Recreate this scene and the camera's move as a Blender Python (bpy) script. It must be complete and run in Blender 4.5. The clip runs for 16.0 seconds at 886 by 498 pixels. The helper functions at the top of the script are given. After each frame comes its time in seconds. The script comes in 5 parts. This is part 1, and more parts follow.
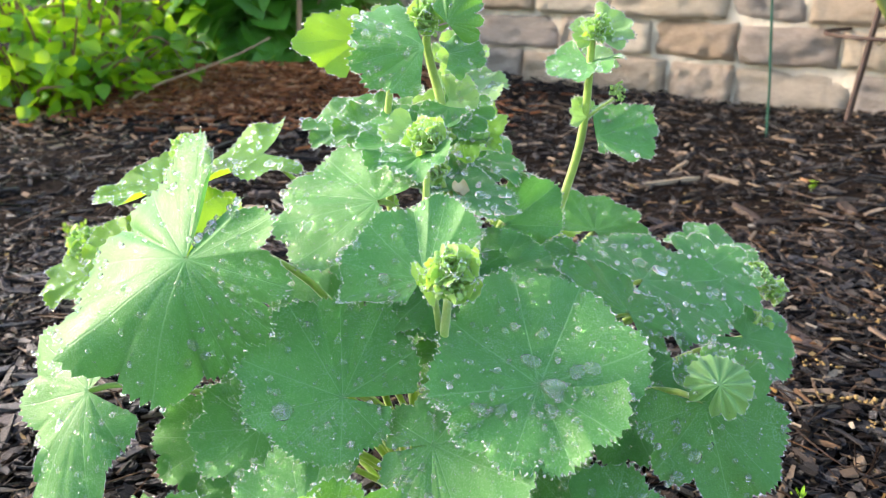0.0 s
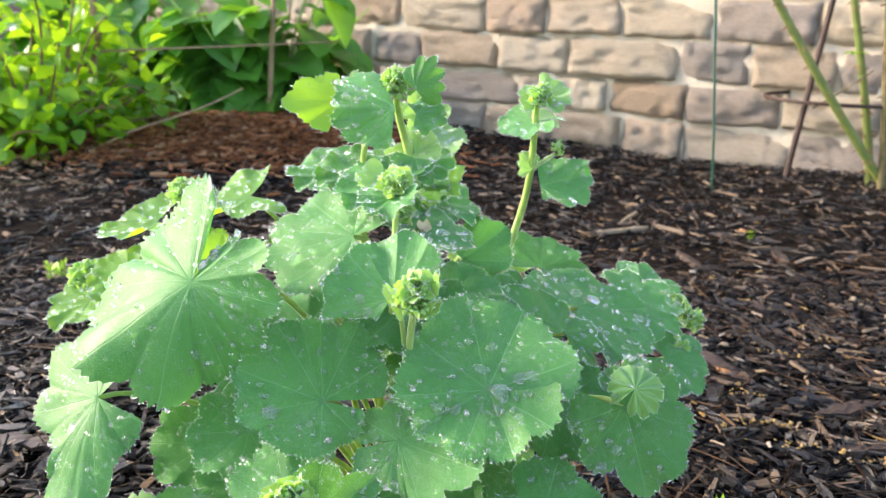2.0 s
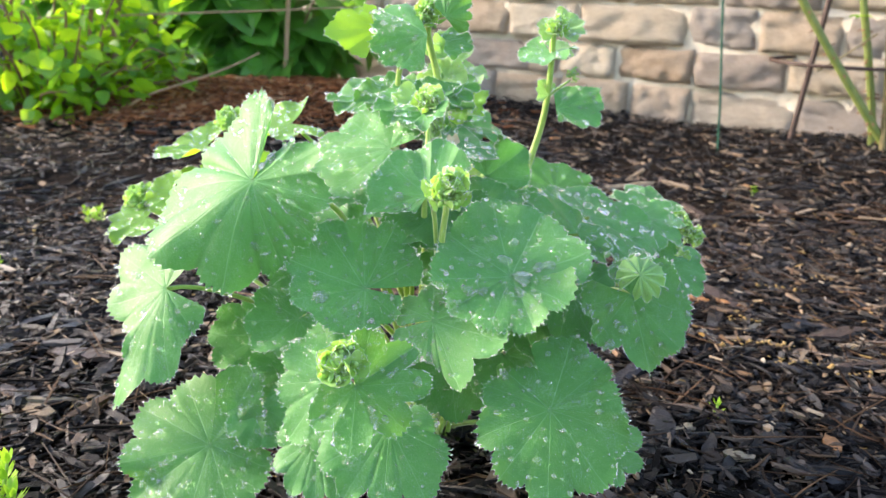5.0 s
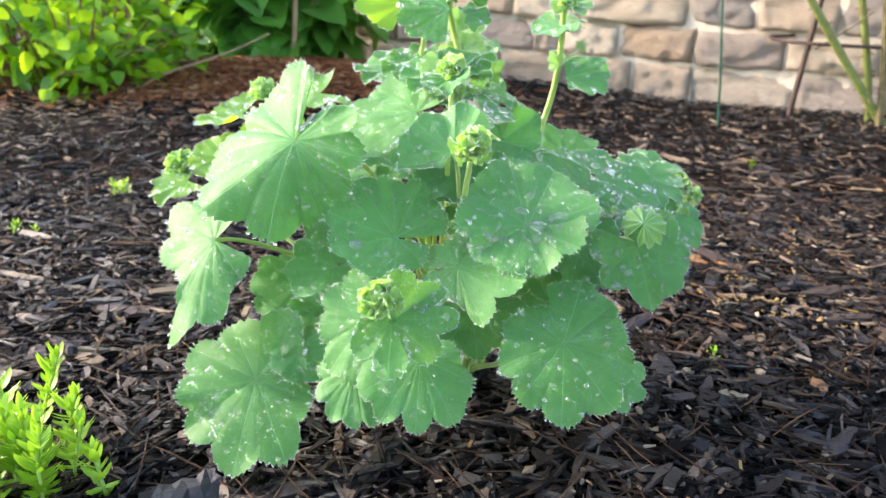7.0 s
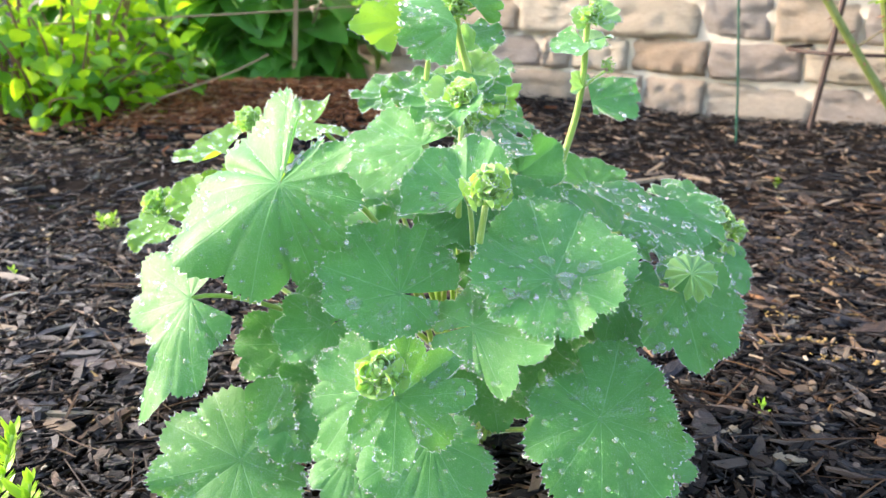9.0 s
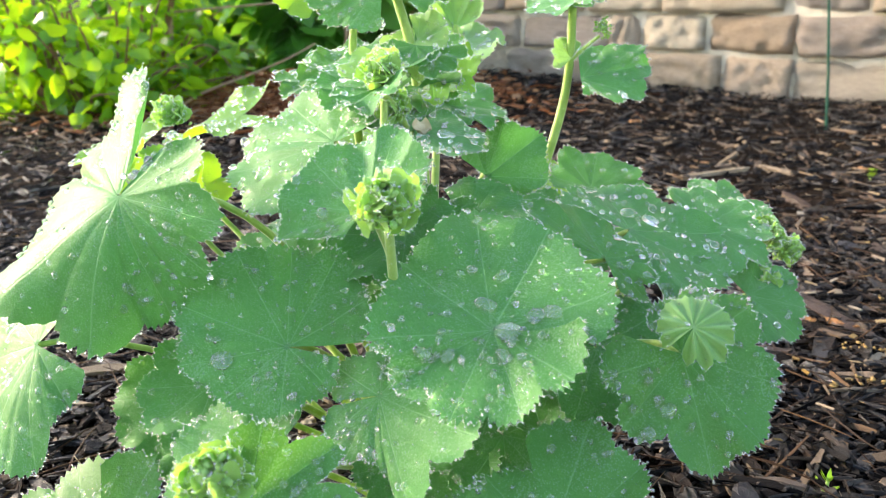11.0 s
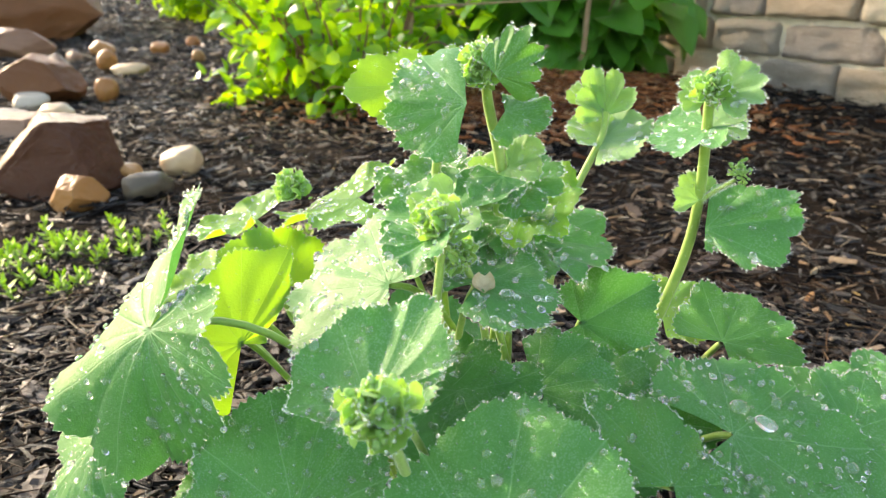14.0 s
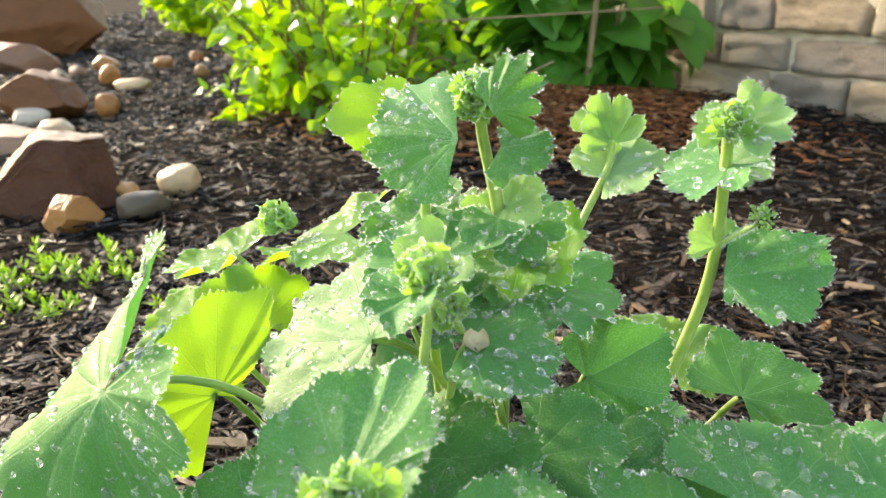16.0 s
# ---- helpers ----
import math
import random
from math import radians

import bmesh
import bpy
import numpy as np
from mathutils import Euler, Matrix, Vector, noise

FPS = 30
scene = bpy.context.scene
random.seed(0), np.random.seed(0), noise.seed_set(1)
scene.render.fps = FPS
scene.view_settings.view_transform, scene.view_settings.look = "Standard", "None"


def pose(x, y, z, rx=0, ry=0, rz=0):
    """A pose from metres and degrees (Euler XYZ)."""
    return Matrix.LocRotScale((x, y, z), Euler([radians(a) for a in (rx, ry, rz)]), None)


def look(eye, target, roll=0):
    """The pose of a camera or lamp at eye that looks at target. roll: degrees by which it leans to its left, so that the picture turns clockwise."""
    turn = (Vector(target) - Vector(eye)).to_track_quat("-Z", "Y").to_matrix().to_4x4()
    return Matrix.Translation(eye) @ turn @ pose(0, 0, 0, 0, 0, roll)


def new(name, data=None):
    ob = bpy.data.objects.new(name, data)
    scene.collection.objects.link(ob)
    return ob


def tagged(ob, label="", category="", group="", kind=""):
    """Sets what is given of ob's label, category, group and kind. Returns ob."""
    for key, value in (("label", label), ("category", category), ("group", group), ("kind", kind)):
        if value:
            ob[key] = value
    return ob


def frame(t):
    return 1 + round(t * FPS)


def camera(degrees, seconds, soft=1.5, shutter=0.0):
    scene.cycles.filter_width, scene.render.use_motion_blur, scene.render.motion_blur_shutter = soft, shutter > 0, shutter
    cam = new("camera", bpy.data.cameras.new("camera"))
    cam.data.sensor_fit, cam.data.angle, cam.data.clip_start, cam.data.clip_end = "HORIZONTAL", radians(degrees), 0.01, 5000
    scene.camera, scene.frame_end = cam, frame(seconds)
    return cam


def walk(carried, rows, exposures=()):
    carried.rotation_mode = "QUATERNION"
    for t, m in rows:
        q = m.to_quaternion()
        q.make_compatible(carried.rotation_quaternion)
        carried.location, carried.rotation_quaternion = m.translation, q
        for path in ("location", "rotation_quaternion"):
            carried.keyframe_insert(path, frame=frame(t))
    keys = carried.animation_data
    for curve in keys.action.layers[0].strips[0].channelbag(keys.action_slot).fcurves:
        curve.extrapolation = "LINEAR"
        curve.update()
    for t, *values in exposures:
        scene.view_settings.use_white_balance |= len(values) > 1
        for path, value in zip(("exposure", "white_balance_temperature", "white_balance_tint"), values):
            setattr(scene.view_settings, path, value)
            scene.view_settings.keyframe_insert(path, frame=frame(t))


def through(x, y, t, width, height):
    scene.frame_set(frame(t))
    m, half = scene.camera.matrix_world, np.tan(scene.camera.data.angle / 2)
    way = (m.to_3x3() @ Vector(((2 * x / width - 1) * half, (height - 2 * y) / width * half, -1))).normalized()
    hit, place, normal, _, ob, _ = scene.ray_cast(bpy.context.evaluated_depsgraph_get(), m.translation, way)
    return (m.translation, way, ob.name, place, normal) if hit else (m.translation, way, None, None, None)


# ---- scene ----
cam = camera(57.0, 16.0, soft=0.45)
PATH = [
    (0, (0.004, 0.005, 0.344), (-0.009, 1.883, -0.343), 0.1),
    (0.5, (0.009, -0.016, 0.354), (0.031, 1.877, -0.29), 0.5),
    (1, (0.01, -0.042, 0.361), (0.063, 1.862, -0.247), 1.0),
    (1.5, (0.004, -0.061, 0.357), (0.072, 1.85, -0.231), 1.4),
    (2, (0.003, -0.065, 0.357), (0.079, 1.85, -0.213), 1.6),
    (2.5, (-0.007, -0.079, 0.351), (0.073, 1.839, -0.211), 1.7),
    (3, (-0.016, -0.095, 0.345), (0.071, 1.822, -0.218), 1.8),
    (3.5, (-0.017, -0.102, 0.337), (0.067, 1.812, -0.238), 1.7),
    (4, (-0.013, -0.107, 0.339), (0.066, 1.806, -0.24), 1.6),
    (4.5, (-0.016, -0.121, 0.336), (0.049, 1.787, -0.26), 1.6),
    (5, (-0.011, -0.132, 0.333), (0.049, 1.767, -0.29), 1.7),
    (5.2, (-0.012, -0.142, 0.333), (0.037, 1.755, -0.299), 1.8),
    (7.3, (-0.027, -0.191, 0.33), (0.036, 1.696, -0.331), 1.3),
    (7.5, (-0.026, -0.192, 0.335), (0.038, 1.7, -0.311), 1.0),
    (8, (-0.028, -0.192, 0.336), (0.026, 1.705, -0.295), 0.9),
    (8.5, (-0.026, -0.163, 0.336), (0.018, 1.74, -0.278), 0.3),
    (9, (-0.027, -0.109, 0.327), (0.013, 1.79, -0.299), 0.3),
    (9.2, (-0.024, -0.088, 0.324), (0.004, 1.814, -0.295), 0.0),
    (11.3, (0.054, 0.033, 0.302), (-0.192, 1.91, -0.343), -2.1),
    (11.5, (0.053, 0.039, 0.311), (-0.245, 1.91, -0.33), -2.2),
    (12, (0.068, 0.058, 0.341), (-0.326, 1.916, -0.288), -1.8),
    (12.5, (0.08, 0.083, 0.345), (-0.4, 1.917, -0.292), -1.7),
    (13, (0.08, 0.093, 0.354), (-0.492, 1.898, -0.288), -0.6),
    (13.5, (0.096, 0.104, 0.355), (-0.564, 1.872, -0.308), -0.4),
    (14, (0.108, 0.11, 0.356), (-0.63, 1.838, -0.328), -0.7),
    (14.5, (0.108, 0.123, 0.353), (-0.659, 1.836, -0.34), -0.5),
    (15, (0.107, 0.135, 0.358), (-0.663, 1.854, -0.314), -0.7),
    (15.5, (0.104, 0.138, 0.358), (-0.666, 1.858, -0.312), -0.8),
    (16, (0.1, 0.145, 0.358), (-0.656, 1.877, -0.298), -0.8),
]
walk(cam, [(t, look(eye, target, roll)) for t, eye, target, roll in PATH], exposures=((0, 1.58, 7000, 20), (5, 1.66, 6950, 20), (7.5, 1.82, 6950, 21), (9.2, 1.84, 6850, 20), (11.5, 1.64, 7450, 16), (16, 1.51, 8250, 13)))
cam.data.dof.use_dof, cam.data.dof.focus_distance, cam.data.dof.aperture_fstop = True, 0.38, 18.0

# ---- light: morning sun low from the west, open sky ----
SUN_DIR = Vector((-0.86, 0.24, 0.37)).normalized()
world = bpy.data.worlds.new("sky")
scene.world = world
world.use_nodes = True
wn = world.node_tree.nodes
sky = wn.new("ShaderNodeTexSky")
sky.sky_type = "NISHITA"
sky.sun_disc = False
sky.sun_elevation = math.asin(SUN_DIR.z)
sky.sun_rotation = math.atan2(SUN_DIR.x, SUN_DIR.y)
world.node_tree.links.new(sky.outputs[0], wn["Background"].inputs[0])
wn["Background"].inputs[1].default_value = 0.225
sun = new("sun", bpy.data.lights.new("sun", "SUN"))
sun.data.energy, sun.data.angle, sun.data.color = 2.4, radians(9.0), (1.0, 0.91, 0.77)
sun.matrix_world = look(SUN_DIR * 20, (0, 0, 0))

# ---- materials ----


class Nodes:
    """Short hand for a node material."""

    def __init__(self, name, rough=0.6, color=(0.5, 0.5, 0.5), **inputs):
        self.mat = bpy.data.materials.new(name)
        self.mat.use_nodes = True
        self.tree = self.mat.node_tree
        self.bsdf = self.tree.nodes["Principled BSDF"]
        self.out = self.tree.nodes["Material Output"]
        self.bsdf.inputs["Roughness"].default_value = rough
        self.bsdf.inputs["Base Color"].default_value = (*color, 1)
        for key, value in inputs.items():
            self.bsdf.inputs[key.replace("_", " ")].default_value = value

    def add(self, kind, **sockets):
        n = self.tree.nodes.new("ShaderNode" + kind)
        for key, value in sockets.items():
            if hasattr(value, "is_output"):
                self.link(value, n.inputs[key])
            else:
                n.inputs[key].default_value = value
        return n

    def link(self, a, b):
        self.tree.links.new(a, b)

    def coords(self, which="Object"):
        return self.add("TexCoord").outputs[which]

    def noise(self, vec, scale, detail=4.0, rough=0.6, which="Fac"):
        return self.add("TexNoise", Vector=vec, Scale=scale, Detail=detail, Roughness=rough).outputs[which]

    def ramp(self, fac, stops):
        n = self.add("ValToRGB", Fac=fac)
        els = n.color_ramp.elements
        while len(els) < len(stops):
            els.new(0.5)
        for el, (p, c) in zip(els, stops):
            el.position, el.color = p, (*c, 1)
        return n.outputs[0]

    def math(self, op, a, b=0.5, c=0.0):
        n = self.tree.nodes.new("ShaderNodeMath")
        n.operation = op
        for i, v in enumerate((a, b, c)):
            if hasattr(v, "is_output"):
                self.link(v, n.inputs[i])
            else:
                n.inputs[i].default_value = v
        return n.outputs[0]

    def mix(self, fac, a, b, blend="MIX"):
        n = self.tree.nodes.new("ShaderNodeMix")
        n.data_type, n.blend_type = "RGBA", blend
        for i, v in ((0, fac), (6, a), (7, b)):
            if hasattr(v, "is_output"):
                self.link(v, n.inputs[i])
            elif i == 0:
                n.inputs[0].default_value = v
            else:
                n.inputs[i].default_value = (*v, 1)
        return n.outputs[2]

    def color(self, socket):
        self.link(socket, self.bsdf.inputs["Base Color"])

    def bump(self, height, strength=0.4, distance=0.002):
        n = self.add("Bump", Height=height, Strength=strength, Distance=distance)
        self.link(n.outputs[0], self.bsdf.inputs["Normal"])
        return n.outputs[0]


def leaf_material(name, dark, light, vein, glow, through=0.35, sheen=0.051, rough=0.5, hair=9000.0, dewy=0.0):
    """Thin downy leaf: veins by the leaf's own coordinates, light shines through it."""
    m = Nodes(name, rough)
    uv = m.add("UVMap").outputs[0]
    sep = m.add("SeparateXYZ", Vector=uv)
    f, rho = sep.outputs[0], sep.outputs[1]
    ob = m.coords()
    big = m.noise(ob, 55.0, 3.0)
    fine = m.math("MULTIPLY_ADD", m.noise(ob, 1300.0, 3.0, 0.8), 3.0, -1.15)
    cell = m.add("TexVoronoi", Vector=ob, Scale=600.0)
    col = m.mix(m.math("MULTIPLY_ADD", big, 1.1, -0.05), dark, light)
    rnd = m.add("ObjectInfo").outputs["Random"]
    col = m.mix(m.math("MULTIPLY", rnd, 0.35), col, light)
    col = m.mix(m.math("MULTIPLY", fine, 0.29 if sheen > 0.05 else 0.05), col, vein)
    side = m.math("ABSOLUTE", m.math("SUBTRACT", f, 0.5))
    # main vein of each lobe, and finer side veins that branch off it
    main = m.math("SMOOTH_MIN", m.math("MULTIPLY", side, rho), 1.0, 0.0)
    vmain = m.math("SUBTRACT", 1.0, m.math("MINIMUM", m.math("MULTIPLY", main, 70.0), 1.0))
    branch = m.math("FRACT", m.math("MULTIPLY", m.math("SUBTRACT", rho, m.math("MULTIPLY", side, 0.7)), 8.0))
    vbranch = m.math("MULTIPLY", m.math("SUBTRACT", 1.0, m.math("MINIMUM", m.math("MULTIPLY", m.math("ABSOLUTE", m.math("SUBTRACT", branch, 0.5)), 7.0), 1.0)), 0.08)
    veins = m.math("MAXIMUM", m.math("MULTIPLY", vmain, 0.5), vbranch)
    col = m.mix(veins, col, vein)
    # dew too fine to count: minute wet beads among the hairs, denser in patches
    bead = m.add("TexVoronoi", Vector=ob, Scale=1150.0)
    dense = m.math("MULTIPLY_ADD", m.noise(ob, 70.0, 3.0), 1.0, -0.18)
    dew = m.math("MULTIPLY", m.math("GREATER_THAN", m.math("MULTIPLY", dense, dewy), bead.outputs["Distance"]), 1.0)
    col = m.mix(m.math("MULTIPLY", dew, 0.12), col, (0.55, 0.70, 0.58))
    m.color(col)
    m.link(m.math("MULTIPLY_ADD", dew, -0.3 * rough, rough), m.bsdf.inputs["Roughness"])
    m.bsdf.inputs["Sheen Weight"].default_value = sheen
    m.bsdf.inputs["Sheen Roughness"].default_value = 0.45
    m.bsdf.inputs["Sheen Tint"].default_value = (0.85, 1.0, 0.9, 1)
    m.bsdf.inputs["Specular IOR Level"].default_value = 0.2 if sheen > 0.05 else 0.5
    h = m.math("ADD", m.math("MULTIPLY", veins, -0.7), m.math("MULTIPLY", m.noise(ob, hair / 6, 2.0), 0.5))
    nrm = m.bump(m.math("ADD", h, m.math("MULTIPLY_ADD", m.noise(ob, 130.0, 2.0), 0.4, m.math("MULTIPLY", cell.outputs[0], 0.3))), 0.45, 0.0007)
    tr = m.add("BsdfTranslucent", Color=(*glow, 1))
    m.link(m.mix(m.math("MULTIPLY", veins, 0.45), glow, dark), tr.inputs["Color"])
    m.link(nrm, tr.inputs["Normal"])
    mixer = m.add("MixShader", Fac=through)
    m.link(m.bsdf.outputs[0], mixer.inputs[1])
    m.link(tr.outputs[0], mixer.inputs[2])
    m.link(mixer.outputs[0], m.out.inputs["Surface"])
    return m.mat


LEAF = leaf_material("downy_leaf", (0.044, 0.190, 0.042), (0.076, 0.272, 0.063), (0.21, 0.43, 0.19), (0.14, 0.50, 0.07), 0.22, 0.095, dewy=1.0)
LEAF_LIGHT = leaf_material("light_downy_leaf", (0.034, 0.158, 0.032), (0.060, 0.230, 0.049), (0.18, 0.38, 0.15), (0.20, 0.56, 0.04), 0.24, dewy=1.0)
DOWNY = leaf_material("downy_young_leaf", (0.14, 0.34, 0.11), (0.26, 0.48, 0.19), (0.40, 0.58, 0.32), (0.36, 0.68, 0.08), 0.36, 0.25)
YOUNG = leaf_material("young_leaf", (0.080, 0.27, 0.045), (0.15, 0.40, 0.075), (0.30, 0.50, 0.17), (0.40, 0.75, 0.03), 0.48)
SHRUB_DARK = leaf_material("glossy_shrub_leaf", (0.045, 0.20, 0.03), (0.09, 0.32, 0.045), (0.18, 0.38, 0.08), (0.22, 0.52, 0.03), 0.4, 0.03, 0.3)
SHRUB_MID = leaf_material("mid_green_shrub_leaf", (0.030, 0.155, 0.018), (0.075, 0.27, 0.028), (0.16, 0.36, 0.06), (0.24, 0.55, 0.02), 0.42, 0.03, 0.28)
SHRUB_LIGHT = leaf_material("light_shrub_leaf", (0.052, 0.215, 0.020), (0.130, 0.365, 0.028), (0.25, 0.45, 0.07), (0.48, 0.80, 0.02), 0.50, 0.03, 0.22)
SEDUM = leaf_material("fleshy_sedum_leaf", (0.22, 0.46, 0.03), (0.38, 0.64, 0.05), (0.44, 0.66, 0.10), (0.48, 0.78, 0.05), 0.35, 0.0, 0.35)


def plain(name, a, b, rough=0.6, scale=60.0, bump=0.4, dist=0.002, **inputs):
    m = Nodes(name, rough, a, **inputs)
    ob = m.coords()
    n = m.noise(ob, scale, 5.0)
    m.color(m.mix(m.math("MULTIPLY_ADD", n, 2.0, -0.5), a, b))
    m.bump(m.math("ADD", n, m.math("MULTIPLY", m.noise(ob, scale * 7, 3.0), 0.4)), bump, dist)
    return m.mat


STALK = plain("green_stalk", (0.20, 0.38, 0.05), (0.34, 0.50, 0.10), 0.45, 200.0, 0.4, 0.0008, Sheen_Weight=0.4)
BUD = leaf_material("downy_bud", (0.20, 0.44, 0.09), (0.36, 0.60, 0.18), (0.42, 0.64, 0.26), (0.45, 0.80, 0.08), 0.40, 0.25)
RED_TWIG = plain("brown_twig", (0.13, 0.06, 0.035), (0.24, 0.13, 0.07), 0.6, 90.0)
TWIG = plain("dry_twig", (0.22, 0.14, 0.08), (0.38, 0.27, 0.16), 0.75, 90.0)
CANE = plain("rose_cane", (0.10, 0.16, 0.03), (0.22, 0.25, 0.07), 0.5, 60.0)
CANE_OLD = plain("old_rose_cane", (0.06, 0.06, 0.02), (0.18, 0.14, 0.06), 0.55, 60.0)
THORN = plain("rose_thorn", (0.16, 0.06, 0.03), (0.25, 0.12, 0.06), 0.5)
IRON = plain("rusty_iron", (0.035, 0.025, 0.02), (0.09, 0.05, 0.035), 0.55, 120.0, 0.5, 0.002, Metallic=0.3)
WIRE = plain("green_coated_wire", (0.01, 0.07, 0.04), (0.02, 0.10, 0.06), 0.4, 80.0)
PETAL = plain("dry_papery_petal", (0.42, 0.33, 0.18), (0.60, 0.52, 0.33), 0.7, 300.0)
HAIR = Nodes("white_down", 0.6, (0.75, 0.85, 0.72), Sheen_Weight=0.5).mat
SEED = plain("ochre_seed", (0.20, 0.125, 0.035), (0.34, 0.23, 0.08), 0.7, 200.0)


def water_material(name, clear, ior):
    # the share not transmitted is plain white: it paints the drops' glints into their colour
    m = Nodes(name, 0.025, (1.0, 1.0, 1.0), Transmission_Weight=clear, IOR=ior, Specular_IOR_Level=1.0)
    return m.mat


WATER = water_material("fine_glint_whitened_water", 0.86, 1.45)
WATER_CLEAR = water_material("glint_whitened_water", 0.935, 1.45)


def soil_material():
    m = Nodes("dark_wet_soil", 0.95, Specular_IOR_Level=0.08)
    ob = m.coords()
    n = m.noise(ob, 9.0, 6.0)
    n2 = m.noise(ob, 140.0, 5.0)
    m.color(m.mix(n2, m.ramp(n, [(0.3, (0.010, 0.008, 0.006)), (0.7, (0.032, 0.021, 0.014))]), (0.02, 0.014, 0.01)))
    m.bump(m.math("ADD", n, n2), 0.9, 0.012)
    return m.mat


SOIL = soil_material()


def bark_material(name, stops, rough=0.5, spec=0.3):
    """Chips of wet shredded bark: each chip has its own tone, with grain along it."""
    m = Nodes(name, rough)
    uv = m.add("UVMap").outputs[0]
    isl = m.add("NewGeometry").outputs["Random Per Island"]
    grain_map = m.add("Mapping", Vector=uv)
    grain_map.inputs["Scale"].default_value = (3.0, 26.0, 1.0)
    shift = m.add("CombineXYZ", X=m.math("MULTIPLY", isl, 37.0), Y=m.math("MULTIPLY", isl, 91.0))
    m.link(shift.outputs[0], grain_map.inputs["Location"])
    grain = m.noise(grain_map.outputs[0], 1.0, 4.0)
    col = m.ramp(isl, stops)
    m.color(m.mix(m.math("MULTIPLY_ADD", grain, 1.5, -0.35), m.mix(1.0, col, (0.4, 0.38, 0.38), "MULTIPLY"), col))
    m.link(m.math("MULTIPLY_ADD", m.math("FRACT", m.math("MULTIPLY", isl, 17.3)), 0.45, 0.26), m.bsdf.inputs["Roughness"])
    wet = m.math("POWER", m.math("FRACT", m.math("MULTIPLY", isl, 41.7)), 2.0)
    m.link(m.math("MULTIPLY_ADD", wet, spec, 0.06), m.bsdf.inputs["Specular IOR Level"])
    m.bump(grain, 0.8, 0.0015)
    return m.mat


BARK = bark_material("dark_bark_mulch", [(0.0, (0.004, 0.004, 0.004)), (0.54, (0.010, 0.009, 0.009)), (0.74, (0.026, 0.021, 0.019)),
                                        (0.87, (0.085, 0.062, 0.047)), (0.95, (0.24, 0.16, 0.10)), (1.0, (0.50, 0.39, 0.26))], spec=1.0)
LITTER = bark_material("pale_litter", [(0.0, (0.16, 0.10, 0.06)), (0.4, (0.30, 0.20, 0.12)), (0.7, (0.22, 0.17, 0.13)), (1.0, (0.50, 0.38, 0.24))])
BARK_BROWN = bark_material("brown_bark_fibre", [(0.0, (0.03, 0.018, 0.012)), (0.6, (0.10, 0.055, 0.03)), (1.0, (0.22, 0.13, 0.07))])
FLAKE = bark_material("cream_flake", [(0.0, (0.40, 0.24, 0.07)), (0.4, (0.56, 0.38, 0.14)), (0.7, (0.62, 0.50, 0.34)), (1.0, (0.72, 0.64, 0.50))])
BARK_RED = bark_material("red_brown_bark_mulch", [(0.0, (0.10, 0.035, 0.014)), (0.5, (0.30, 0.11, 0.04)), (0.85, (0.44, 0.19, 0.075)), (1.0, (0.60, 0.40, 0.22))])


def stone_material(name, tones, scale=9.0, rough=0.85, grit=0.5):
    m = Nodes(name, rough)
    ob = m.coords()
    rnd = m.add("ObjectInfo").outputs["Random"]
    off = m.add("VectorMath")
    m.link(ob, off.inputs[0])
    shift = m.add("CombineXYZ", X=m.math("MULTIPLY", rnd, 31.0), Y=m.math("MULTIPLY", rnd, 17.0), Z=m.math("MULTIPLY", rnd, 53.0))
    m.link(shift.outputs[0], off.inputs[1])
    p = off.outputs[0]
    base = m.ramp(rnd, tones)
    m.bsdf.inputs["Specular IOR Level"].default_value = 0.3
    n = m.noise(p, scale, 6.0)
    n2 = m.noise(p, scale * 14, 5.0, 0.7)
    col = m.mix(m.math("MULTIPLY_ADD", n, 1.4, -0.35), base, m.mix(1.0, base, (0.62, 0.56, 0.52), "MULTIPLY"))
    col = m.mix(m.math("MULTIPLY", n2, 0.35), col, m.mix(1.0, base, (1.3, 1.25, 1.15), "MULTIPLY"))
    m.color(col)
    m.bump(m.math("ADD", m.math("MULTIPLY", n, 1.0), m.math("MULTIPLY", n2, 0.6)), grit, 0.012)
    return m.mat


WALL_STONE = stone_material("tan_cast_stone", [(0.0, (0.66, 0.57, 0.42)), (0.18, (0.76, 0.68, 0.52)), (0.36, (0.52, 0.40, 0.28)), (0.52, (0.70, 0.61, 0.46)), (0.68, (0.46, 0.42, 0.37)), (0.84, (0.60, 0.48, 0.36)), (1.0, (0.74, 0.65, 0.49))], 15.0, 0.9, 1.0)
MORTAR = plain("sandy_mortar", (0.58, 0.50, 0.37), (0.68, 0.60, 0.46), 0.9, 40.0, 0.9, 0.006)
RIVER = stone_material("tan_river_stone", [(0.0, (0.40, 0.17, 0.05)), (0.4, (0.48, 0.25, 0.09)), (0.7, (0.34, 0.14, 0.045)), (1.0, (0.52, 0.31, 0.14))], 14.0, 0.35, 0.15)
GREY_STONE = stone_material("grey_river_stone", [(0.0, (0.085, 0.070, 0.050)), (0.6, (0.13, 0.105, 0.075)), (1.0, (0.20, 0.16, 0.115))], 14.0, 0.35, 0.15)
PALE_STONE = stone_material("pale_river_stone", [(0.0, (0.45, 0.40, 0.32)), (1.0, (0.55, 0.50, 0.42))], 14.0, 0.4, 0.15)
BROWN_ROCK = stone_material("red_brown_rock", [(0.0, (0.085, 0.030, 0.012)), (1.0, (0.125, 0.048, 0.020))], 12.0, 0.28, 0.8)
